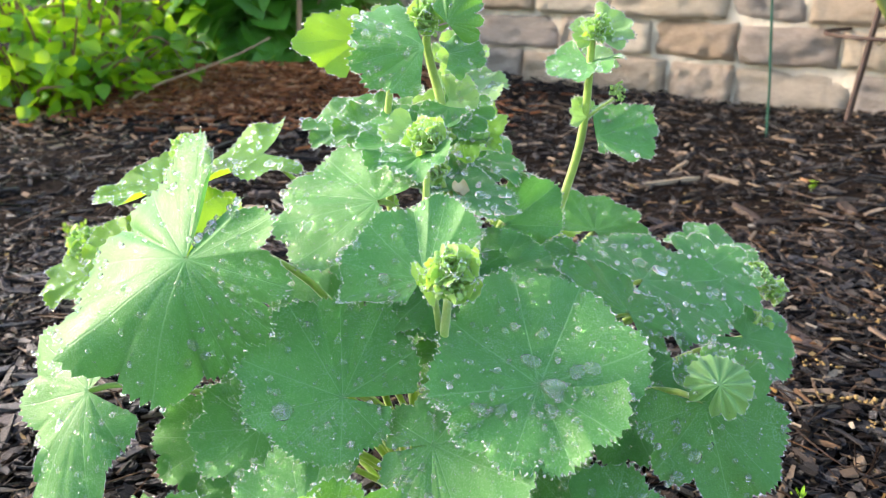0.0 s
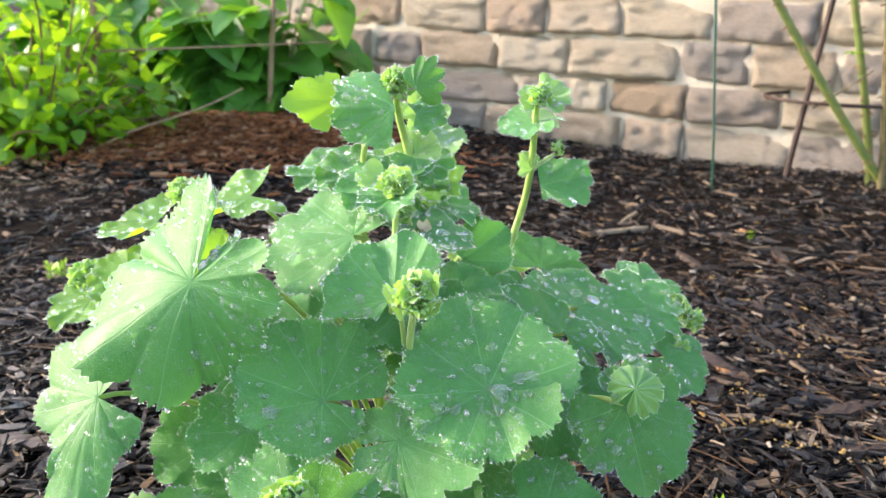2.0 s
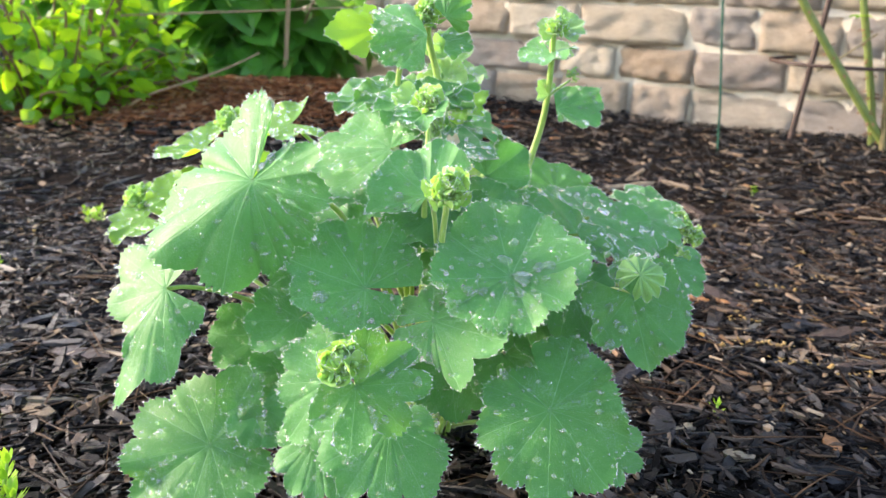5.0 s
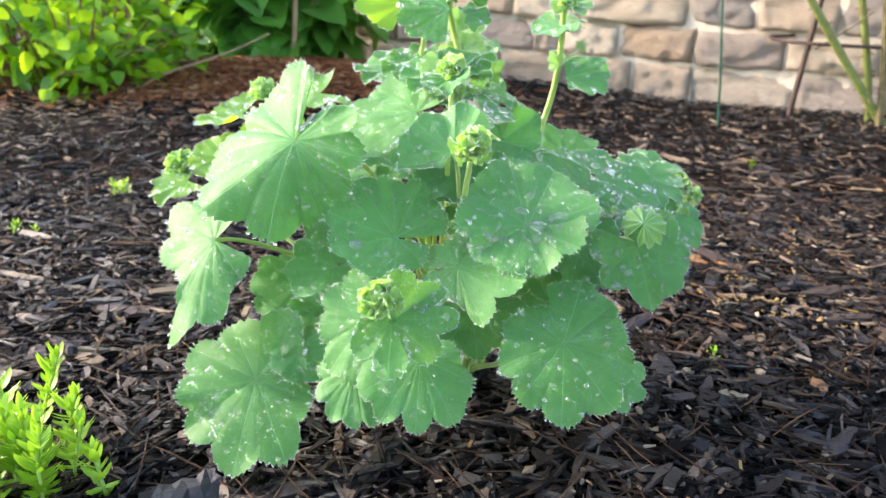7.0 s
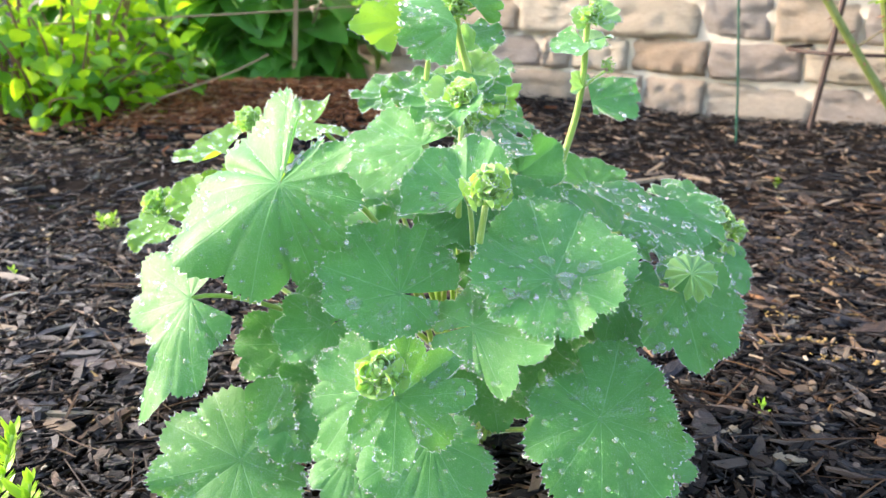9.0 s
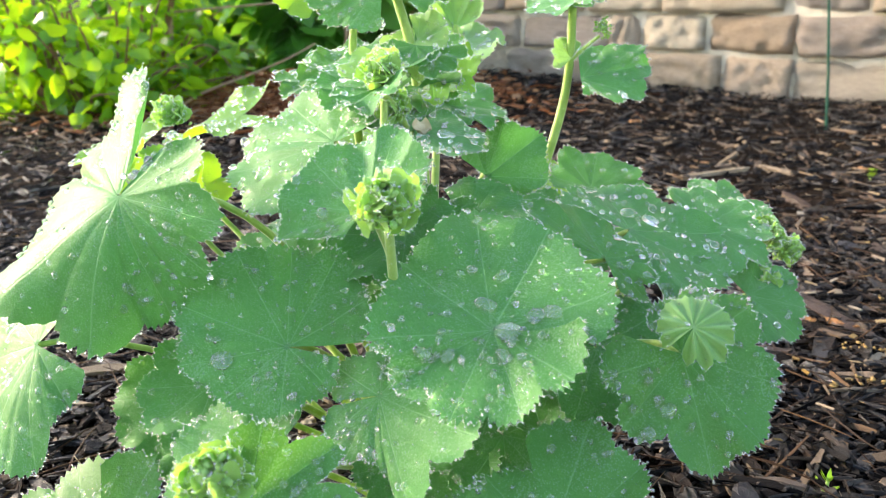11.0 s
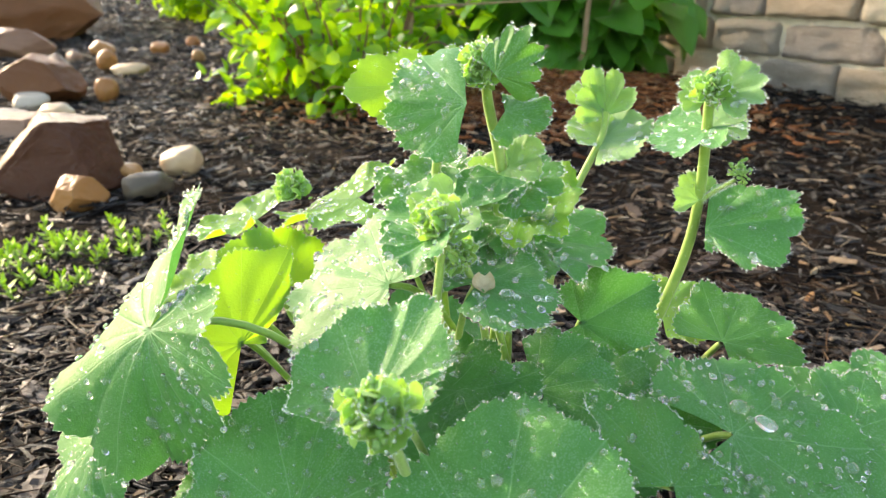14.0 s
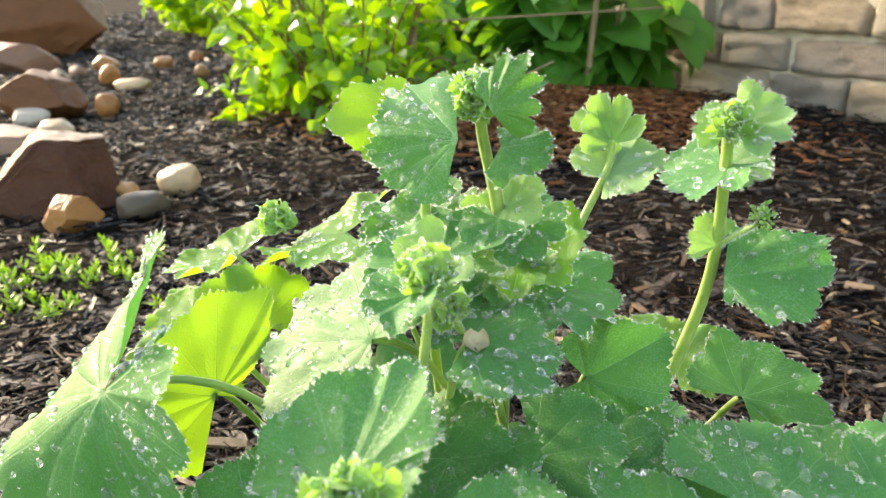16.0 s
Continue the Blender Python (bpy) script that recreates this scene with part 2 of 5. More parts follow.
CREAM_STONE = stone_material("cream_river_stone", [(0.0, (0.60, 0.42, 0.24)), (0.5, (0.66, 0.52, 0.34)), (1.0, (0.58, 0.36, 0.16))], 16.0, 0.3, 0.15)
PINK_STONE = stone_material("pinkish_stone", [(0.0, (0.30, 0.17, 0.11)), (1.0, (0.38, 0.24, 0.17))], 10.0, 0.45, 0.5)
BOULDER = stone_material("tan_boulder", [(0.0, (0.15, 0.058, 0.022)), (1.0, (0.21, 0.090, 0.036))], 7.0, 0.5, 0.8)

# ---- mesh helpers ----


def mesh_np(name, verts, faces, mats, uv=None, face_mat=None, smooth=True):
    """A mesh from arrays; faces is an (n, 3) or (n, 4) array, uv one pair a vertex."""
    me = bpy.data.meshes.new(name)
    verts, faces = np.asarray(verts, dtype=np.float32), np.asarray(faces, dtype=np.int32)
    n, k = faces.shape
    me.vertices.add(len(verts))
    me.vertices.foreach_set("co", verts.ravel())
    me.loops.add(n * k)
    me.loops.foreach_set("vertex_index", faces.ravel())
    me.polygons.add(n)
    me.polygons.foreach_set("loop_start", np.arange(0, n * k, k, dtype=np.int32))
    me.polygons.foreach_set("use_smooth", np.full(n, smooth, dtype=bool))
    for mat in mats:
        me.materials.append(mat)
    if face_mat is not None:
        me.polygons.foreach_set("material_index", np.asarray(face_mat, dtype=np.int32))
    if uv is not None:
        layer = me.uv_layers.new(name="UVMap")
        layer.data.foreach_set("uv", np.asarray(uv, dtype=np.float32)[faces.ravel()].ravel())
    me.update(calc_edges=True)
    return me


def part(name, data, material, parent, label=""):
    """Links a bmesh or mesh as one object under a thing or a part."""
    if isinstance(data, bmesh.types.BMesh):
        me = bpy.data.meshes.new(name)
        data.to_mesh(me)
        data.free()
        for p in me.polygons:
            p.use_smooth = True
        me.materials.append(material)
    else:
        me = data
    ob = new(name, me)
    ob.parent = parent
    if label:
        tagged(ob, label)
    return ob


def thing(name, loc, label, category, group="", kind=""):
    e = new(name)
    e.location = loc
    e.empty_display_size = 0.02
    return tagged(e, label, category, group, kind)


def tube(points, radii, sides=8):
    """A tapered tube along points, as vertices and quads (ends closed by a small taper)."""
    P = np.asarray(points, float)
    T = np.gradient(P, axis=0)
    T /= np.linalg.norm(T, axis=1)[:, None] + 1e-12
    ref = np.array([0.31, 0.87, 0.38])
    A = np.cross(T, ref)
    A /= np.linalg.norm(A, axis=1)[:, None] + 1e-12
    B = np.cross(T, A)
    ang = np.linspace(0, 2 * np.pi, sides, endpoint=False)
    R = np.asarray(radii, float)[:, None, None]
    V = P[:, None] + R * (A[:, None] * np.cos(ang)[None, :, None] + B[:, None] * np.sin(ang)[None, :, None])
    n = len(P)
    i, j = np.meshgrid(np.arange(n - 1), np.arange(sides), indexing="ij")
    a, b = i * sides + j, i * sides + (j + 1) % sides
    F = np.stack([a, b, b + sides, a + sides], -1).reshape(-1, 4)
    return V.reshape(-1, 3), F


def bezier(p0, p1, p2, p3, n=14):
    t = np.linspace(0, 1, n)[:, None]
    p0, p1, p2, p3 = (np.asarray(p, float) for p in (p0, p1, p2, p3))
    return (1 - t) ** 3 * p0 + 3 * (1 - t) ** 2 * t * p1 + 3 * (1 - t) * t ** 2 * p2 + t ** 3 * p3


def joined(pieces):
    """Several (verts, faces) joined into one pair of arrays."""
    vs, fs, n = [], [], 0
    for v, f in pieces:
        vs.append(v)
        fs.append(f + n)
        n += len(v)
    return np.concatenate(vs), np.concatenate(fs)


def unit(v):
    v = np.asarray(v, float)
    return v / (np.linalg.norm(v) + 1e-12)


BALL = bmesh.new()
bmesh.ops.create_icosphere(BALL, subdivisions=2, radius=1.0)
BALL_V = np.array([v.co[:] for v in BALL.verts])
BALL_F = np.array([[v.index for v in f.verts] for f in BALL.faces])
BALL.free()
BALL = bmesh.new()
bmesh.ops.create_icosphere(BALL, subdivisions=1, radius=1.0)
BALL1_V = np.array([v.co[:] for v in BALL.verts])
BALL1_F = np.array([[v.index for v in f.verts] for f in BALL.faces])
BALL.free()

BALL = bmesh.new()
bmesh.ops.create_icosphere(BALL, subdivisions=3, radius=1.0)
BALL3_V = np.array([v.co[:] for v in BALL.verts])
BALL3_F = np.array([[v.index for v in f.verts] for f in BALL.faces])
BALL.free()

# ---- ground ----


def hill(x, y):
    """Height of the bed: gently uneven, with a low ridge of fresh mulch in front of the shrubs."""
    x, y = np.asarray(x, float), np.asarray(y, float)
    h = 0.010 * np.sin(3.1 * x + 1.0) * np.sin(2.7 * y + 0.4) + 0.006 * np.sin(9.0 * x + 2.0 * y) * np.sin(7.0 * y)
    h = h + 0.05 * np.exp(-((x + 0.45) / 0.55) ** 2 - ((y - 2.15) / 0.28) ** 2)
    return h


def ground_sheet():
    edge = lambda a, b, n: np.concatenate([[-60, -30, -15, -8, -5], np.linspace(a, b, n), [6, 10, 18, 35, 60]])
    X, Y = np.meshgrid(edge(-3.5, 3.0, 150), edge(-1.5, 4.2, 140), indexing="ij")
    Z = hill(X, Y) * ((np.abs(X) < 5) & (np.abs(Y) < 5)) - 0.006
    n, m = X.shape
    i, j = np.meshgrid(np.arange(n - 1), np.arange(m - 1), indexing="ij")
    a = i * m + j
    F = np.stack([a, a + m, a + m + 1, a + 1], -1).reshape(-1, 4)
    ob = new("ground", mesh_np("ground", np.stack([X, Y, Z], -1).reshape(-1, 3), F, [SOIL]))
    return tagged(ob, "dark damp garden soil under the bark mulch", "ground", kind="structure")


ground_sheet()

# ---- wall of cast stone ----
W0, WU, WN = np.array([0.85, 1.91, 0.0]), np.array([0.833, -0.553, 0.0]), np.array([-0.553, -0.833, 0.0])


def stone_mesh(k):
    """A rough-faced block one unit wide, high and deep (front at +y), rounded and uneven."""
    r = np.random.default_rng(100 + k)
    nx, nz = 27, 15
    u, w = np.meshgrid(np.linspace(-1, 1, nx), np.linspace(-1, 1, nz), indexing="ij")
    px, pz = r.uniform(0, 9), r.uniform(0, 9)
    bulge = 1 - 0.42 * (np.abs(u) ** r.uniform(7, 22) + np.abs(w) ** r.uniform(4, 12))
    slope = r.uniform(-0.10, 0.10) * u + r.uniform(-0.09, 0.05) * w
    rough = np.array([[noise.fractal(Vector((a * 1.8 + px, b * 1.0 + pz, k * 3.7)), 0.7, 2.1, 5) for b in w[0]] for a in u[:, 0]])
    ledge = np.array([[max(0.0, noise.noise(Vector((a * 1.3 + pz, b * 2.2 + px, 3.1 * k)))) for b in w[0]] for a in u[:, 0]])
    rim = 0.07 * np.array([[noise.noise(Vector((a * 2 + px, b * 2 + pz, 7.7 + k))) for b in w[0]] for a in u[:, 0]])
    front = np.stack([u * (0.5 + 0.5 * rim * np.abs(u) ** 4), 0.30 * bulge + slope + 0.085 * rough - 0.12 * ledge, w * (0.5 + rim * np.abs(w) ** 4)], -1)
    back = np.stack([u * 0.49, np.full_like(u, -0.9), w * 0.49], -1)
    V = np.concatenate([front.reshape(-1, 3), back.reshape(-1, 3)])
    i, j = np.meshgrid(np.arange(nx - 1), np.arange(nz - 1), indexing="ij")
    a = (i * nz + j).ravel()
    F = [np.stack([a, a + 1, a + nz + 1, a + nz], -1)]
    off = nx * nz
    ring = [(x, 0) for x in range(nx)] + [(nx - 1, z) for z in range(1, nz)] + [(x, nz - 1) for x in range(nx - 2, -1, -1)] + [(0, z) for z in range(nz - 2, 0, -1)]
    idx = np.array([x * nz + z for x, z in ring])
    nxt = np.roll(idx, -1)
    F.append(np.stack([idx, nxt, nxt + off, idx + off], -1))
    return mesh_np("stone", V, np.concatenate(F), [WALL_STONE], smooth=True)


STONES = [stone_mesh(k) for k in range(14)]


def build_wall():
    def at(s, d, z):
        return W0 + WU * s + WN * d + np.array([0, 0, z])

    bm = bmesh.new()
    bmesh.ops.create_cube(bm, size=1.0)
    for v in bm.verts:
        p = at(v.co.x * 6.0 + 0.0, -0.105 + v.co.y * 0.20, 0.55 + v.co.z * 1.4)
        v.co = Vector(p)
    # the mortar is trowelled unevenly between the stones
    S, Z = np.meshgrid(np.linspace(-2.98, 2.98, 420), np.linspace(-0.14, 1.24, 100), indexing="ij")
    lay = [[bm.verts.new(at(a, 0.004 + 0.006 * noise.fractal(Vector((a * 14, z * 14, 2.0)), 0.8, 2.0, 3), z)) for a, z in zip(sr, zr)] for sr, zr in zip(S, Z)]
    for i in range(len(lay) - 1):
        for j in range(len(lay[0]) - 1):
            bm.faces.new((lay[i][j], lay[i + 1][j], lay[i + 1][j + 1], lay[i][j + 1]))
    bm.normal_update()
    me = bpy.data.meshes.new("wall_north")
    bm.to_mesh(me)
    bm.free()
    me.materials.append(MORTAR)
    wall = tagged(new("wall_north", me), "wall of tan rough-faced stone blocks with sandy mortar", "wall", kind="structure")
    r = np.random.default_rng(5)
    turn = math.atan2(-WU[1], -WU[0])
    z = -0.015
    heights = [0.105, 0.095, 0.105, 0.1, 0.115, 0.09, 0.11, 0.1, 0.12, 0.1]
    known = {1: [-0.935, -0.652, -0.565, -0.395, -0.183, 0.045, 0.26, 0.50], 2: [-0.985, -0.728, -0.506, -0.213, -0.036, 0.16, 0.34, 0.56],
             0: [-0.98, -0.76, -0.55, -0.35, -0.18, 0.08, 0.30, 0.5], 3: [-1.06, -0.77, -0.585, -0.37, -0.135, 0.10, 0.36, 0.55]}
    for c, h in enumerate(heights):
        cuts = list(known.get(c, [-0.9 + r.uniform(0, 0.15)]))
        while cuts[0] > -2.9:
            cuts.insert(0, cuts[0] - r.uniform(0.11, 0.33))
        while cuts[-1] < 2.9:
            cuts.append(cuts[-1] + r.uniform(0.11, 0.33))
        for a, b in zip(cuts, cuts[1:]):
            gap = r.uniform(0.006, 0.014)
            hh = h - r.uniform(0.006, 0.014)
            ob = new("stone", STONES[r.integers(len(STONES))])
            p = at((a + b) / 2, r.uniform(-0.012, 0.006), z + h / 2 + r.uniform(-0.003, 0.003))
            ob.matrix_world = Matrix.Translation(p) @ Matrix.Rotation(turn, 4, "Z") @ Matrix.Rotation(r.uniform(-0.012, 0.012), 4, "Y") @ Matrix.Diagonal((b - a - gap, 0.09, hh, 1))
            ob.parent = wall
        z += h


build_wall()

# ---- foliage helpers ----


def blade(length, width, fold=0.25, droop=0.3, n=6, curl=0.0):
    """An ovate leaf along +x from its stalk, folded at the midrib: vertices, quads and (across, along) coordinates."""
    t = np.linspace(0, 1, n + 1)
    w = width * 0.5 * np.sin(np.pi * np.clip(t, 0, 1) ** 0.8) ** 0.75
    w[0], w[-1] = width * 0.04, width * 0.015
    s = np.array([-1, -0.5, 0, 0.5, 1.0])
    X = np.repeat(t[:, None] * length, 5, 1)
    Y = w[:, None] * s[None]
    Z = fold * np.abs(Y) - droop * length * t[:, None] ** 2 + curl * np.sin(t[:, None] * 9 + s[None] * 2) * np.abs(Y)
    V = np.stack([X, Y, Z], -1).reshape(-1, 3)
    i, j = np.meshgrid(np.arange(n), np.arange(4), indexing="ij")
    a = (i * 5 + j).ravel()
    uv = np.stack([np.repeat((s[None] * 0.5 + 0.5), n + 1, 0).ravel(), np.repeat(t, 5)], -1)
    return V, np.stack([a, a + 5, a + 6, a + 1], -1), uv


def turned(out, roll=0.0):
    """3 x 3 turn that carries +x to out and keeps +z as upright as it can."""
    x = unit(out)
    y = np.cross([0, 0, 1], x)
    y = unit(y if np.linalg.norm(y) > 1e-4 else [0, 1, 0])
    z = np.cross(x, y)
    c, s = math.cos(roll), math.sin(roll)
    return np.stack([x, y * c + z * s, z * c - y * s], 1)


def branch(name, pts, r0, r1, mat, parent, sides=7):
    v, f = tube(pts, np.linspace(r0, r1, len(pts)), sides)
    return part(name, mesh_np(name, v - np.array(parent.location), f, [mat]), mat, parent)


# ---- shrub with small light leaves ----


def light_shrub(centre, radii, stems, leaves, seed, label, size=(0.022, 0.045), mat=SHRUB_LIGHT, shade=0.15):
    r = np.random.default_rng(seed)
    c = np.array(centre, float)
    sh = thing("shrub", c, label, "shrub")
    pieces, uvs = [], []
    per = leaves // stems
    for k in range(stems):
        a = r.uniform(0, 2 * np.pi)
        reach = np.sqrt(r.uniform(0.05, 1.0))
        foot = c + np.array([math.cos(a) * radii[0] * 0.3, math.sin(a) * radii[1] * 0.3, 0.0])
        top = c + np.array([math.cos(a) * radii[0] * reach, math.sin(a) * radii[1] * reach, radii[2] * r.uniform(0.06, 1.0) * (1.15 - 0.5 * reach)])
        mid = (foot + top) / 2 + np.array([0, 0, 0.03]) + r.normal(0, 0.03, 3)
        pts = bezier(foot, mid, mid + (top - foot) * 0.2, top, 12)
        branch("branch", pts, 0.0042, 0.0014, RED_TWIG, sh, 5)
        for q in range(per):
            t = r.uniform(0.12, 1.0)
            p = pts[int(t * 11)] + r.normal(0, 0.022, 3)
            p[2] = max(p[2], float(hill(p[0], p[1])) + 0.02)
            out = unit(p - pts[int(t * 11)] + r.normal(0, 0.6, 3) * 0.02 + np.array([0, 0, 0.004]))
            L = r.uniform(*size)
            v, f, uv = blade(L, L * r.uniform(0.62, 0.86), r.uniform(0.1, 0.5), r.uniform(0.0, 0.5), 5)
            pieces.append((v @ turned(out, r.uniform(-0.9, 0.9)).T + p - c, f))
            uvs.append(uv)
    v, f = joined(pieces)
    each = len(pieces[0][1])
    tint = np.repeat((r.uniform(0, 1, len(pieces)) < shade).astype(int), each)
    me = mesh_np("crown", v, f, [mat, SHRUB_MID], np.concatenate(uvs), tint)
    tagged(part("crown", me, mat, sh), kind="stuff")
    return sh


light_shrub((-0.95, 1.94, 0.0), (0.42, 0.32, 0.52), 90, 1400, 21, "sunlit shrub with small glossy yellow-green leaves on thin twigs", (0.030, 0.062))
light_shrub((-2.75, 4.1, 0.0), (0.9, 0.5, 0.8), 24, 1500, 22, "distant light green leafy shrub beyond the mulch bed", (0.05, 0.09))

# ---- shrub with large dark leaves, in front of the wall ----


def dark_shrub(centre, seed):
    r = np.random.default_rng(seed)
    c = np.array(centre, float)
    sh = thing("shrub", c, "dense shrub with large dark green glossy leaves beside the stone wall", "shrub")
    shapes = []
    for k in range(4):
        v, f, uv = blade(1.0, 0.62 + 0.05 * k, 0.18 + 0.06 * k, 0.18 + 0.08 * k, 9, 0.10)
        shapes.append(mesh_np("leaf", v, f, [SHRUB_DARK], uv))
    for k in range(44):
        a = r.uniform(0, 2 * np.pi)
        reach = np.sqrt(r.uniform(0.02, 1.0))
        foot = c + np.array([math.cos(a) * 0.06, math.sin(a) * 0.05, 0.0])
        hz = r.uniform(0.06, 0.50)
        wide = 0.38
        top = c + np.array([math.cos(a) * wide * reach, math.sin(a) * 0.22 * reach, hz])
        mid = foot * 0.5 + top * 0.5 + np.array([0, 0, 0.05])
        pts = bezier(foot, foot + np.array([0, 0, 0.1]), mid, top, 10)
        branch("branch", pts, 0.006, 0.002, STALK if k % 2 else TWIG, sh, 6)
        for q in range(7):
            t = r.uniform(0.2, 1.0)
            p = pts[int(t * 9)]
            az = r.uniform(0, 2 * np.pi)
            out = np.array([math.cos(az), math.sin(az) - 0.5, r.uniform(-0.75, 0.2)])
            L = r.uniform(0.09, 0.20)
            ob = new("leaf", shapes[r.integers(4)])
            ob.parent = sh
            ob.matrix_basis = Matrix.Translation(p - c) @ Matrix(turned(out, r.uniform(-0.5, 0.5)).tolist()).to_4x4() @ Matrix.Diagonal((L, L, L, 1))
    return sh


dark_shrub((-0.44, 2.38, 0.0), 31)
dark_shrub((-0.95, 2.62, 0.0), 32)


def single_stick(name, pts, r0, r1, mat, label, category, sides=8):
    pts = np.asarray(pts, float)
    v, f = tube(pts, np.linspace(r0, r1, len(pts)), sides)
    ob = new(name, mesh_np(name, v - pts[0], f, [mat]))
    ob.location = pts[0]
    return tagged(ob, label, category)


single_stick("wooden_stake", bezier((-0.396, 2.19, -0.02), (-0.385, 2.19, 0.2), (-0.37, 2.2, 0.4), (-0.34, 2.2, 0.75)), 0.008, 0.006, TWIG, "thin pale brown wooden stake standing among the shrub leaves", "stake")
single_stick("dry_stick", bezier((-0.72, 1.80, 0.012), (-0.68, 1.85, 0.075), (-0.56, 1.90, 0.07), (-0.42, 1.98, 0.15)), 0.0038, 0.002, TWIG, "pale dry plant stem leaning over the red mulch", "stick")
single_stick("dry_stick", bezier((-0.80, 1.98, 0.0), (-0.78, 2.0, 0.15), (-0.78, 2.02, 0.3), (-0.76, 2.05, 0.7)), 0.010, 0.007, TWIG, "upright pale woody stem inside the light shrub", "stick")
single_stick("dry_stick", bezier((-0.95, 1.95, 0.22), (-0.7, 2.0, 0.235), (-0.5, 2.1, 0.24), (-0.2, 2.2, 0.26)), 0.003, 0.002, TWIG, "thin dry stem lying across the shrub branches", "stick")

# ---- plant support, wire stake and rose canes by the wall ----
single_stick("wire_stake", [(0.645, 1.63, -0.03), (0.635, 1.63, 0.1), (0.606, 1.63, 0.37), (0.57, 1.63, 0.75)], 0.0026, 0.0026, WIRE, "thin green coated wire stake pushed into the mulch", "stake")


def obelisk():
    base = np.array([0.824, 1.69, -0.02])
    th = thing("plant_obelisk", base, "weathered dark iron plant obelisk with leaning legs and a ring", "plant support")
    mid = np.array([0.985, 1.76, 0.0])
    for k in range(4):
        a = 2 * np.pi * k / 4
        d = base - mid
        foot = mid + np.array([d[0] * math.cos(a) - d[1] * math.sin(a), d[0] * math.sin(a) + d[1] * math.cos(a), -0.02])
        top = mid + (foot - mid) * 0.25 + np.array([0, 0, 0.95])
        if k == 0:
            foot, top = base, np.array([0.945, 1.70, 0.95])
        branch("leg", np.linspace(foot, top, 8), 0.0066, 0.006, IRON, th, 9)
    ang = np.linspace(0, 2 * np.pi, 41)
    ring = np.stack([mid[0] - 0.012 + 0.185 * np.cos(ang), mid[1] - 0.02 + 0.15 * np.sin(ang), 0.183 + 0.0 * ang], -1)
    branch("ring", ring, 0.0042, 0.0042, IRON, th, 7)


obelisk()


def rose_cane(pts, r0, r1, mat, seed, label):
    r = np.random.default_rng(seed)
    pts = np.asarray(pts, float)
    th = thing("rose_cane", pts[0], label, "rose")
    branch("stem", pts, r0, r1, mat, th, 9)
    for k in range(len(pts) * 2):
        i = r.integers(1, len(pts) - 1)
        d = unit(np.cross(unit(pts[i + 1] - pts[i - 1]), unit(r.normal(0, 1, 3))))
        p = pts[i] * (1 - (u := r.uniform())) + pts[i - 1] * u
        L = r.uniform(0.006, 0.011)
        v, f = tube([p + d * r0 * 0.5, p + d * (r0 + L * 0.45) - np.array([0, 0, 0.001]), p + d * (r0 + L) - np.array([0, 0, 0.003])], [0.0028, 0.0014, 0.0002], 5)
        part("thorn", mesh_np("thorn", v - pts[0], f, [THORN]), THORN, th)
    return th


rose_cane(bezier((1.02, 1.60, -0.01), (0.92, 1.60, 0.12), (0.80, 1.60, 0.25), (0.60, 1.60, 0.56), 18), 0.0095, 0.0075, CANE, 41, "green thorny rose cane leaning in front of the wall")
cane = rose_cane(bezier((1.00, 1.65, -0.01), (0.97, 1.64, 0.15), (0.91, 1.62, 0.28), (0.83, 1.62, 0.58), 18), 0.009, 0.007, CANE, 42, "green thorny rose cane beside the iron obelisk")
rose_cane(bezier((0.99, 1.59, -0.01), (0.985, 1.59, 0.12), (0.945, 1.59, 0.28), (0.915, 1.59, 0.58), 18), 0.009, 0.007, CANE_OLD, 43, "old dark brown thorny rose cane beside the iron obelisk")
for k, (az, size) in enumerate(((2.9, 0.030), (3.6, 0.026), (0.4, 0.024))):
    lv, lf, luv = blade(size, size * 0.6, 0.25, 0.3, 6)
    at = np.array([0.904, 1.615, 0.289]) - np.array(cane.location)
    part("leaf", mesh_np("leaf", lv @ turned((math.cos(az), math.sin(az) - 0.3, 0.15)).T + at, lf, [SHRUB_LIGHT], luv), SHRUB_LIGHT, cane, "small fresh green rose leaf")
single_stick("rose_twig", bezier((0.85, 1.66, 0.17), (0.88, 1.64, 0.195), (0.90, 1.62, 0.22), (0.935, 1.60, 0.255)), 0.0025, 0.0018, CANE_OLD, "thin dark twig growing from the rose cane", "twig")

# ---- stones on the bed ----


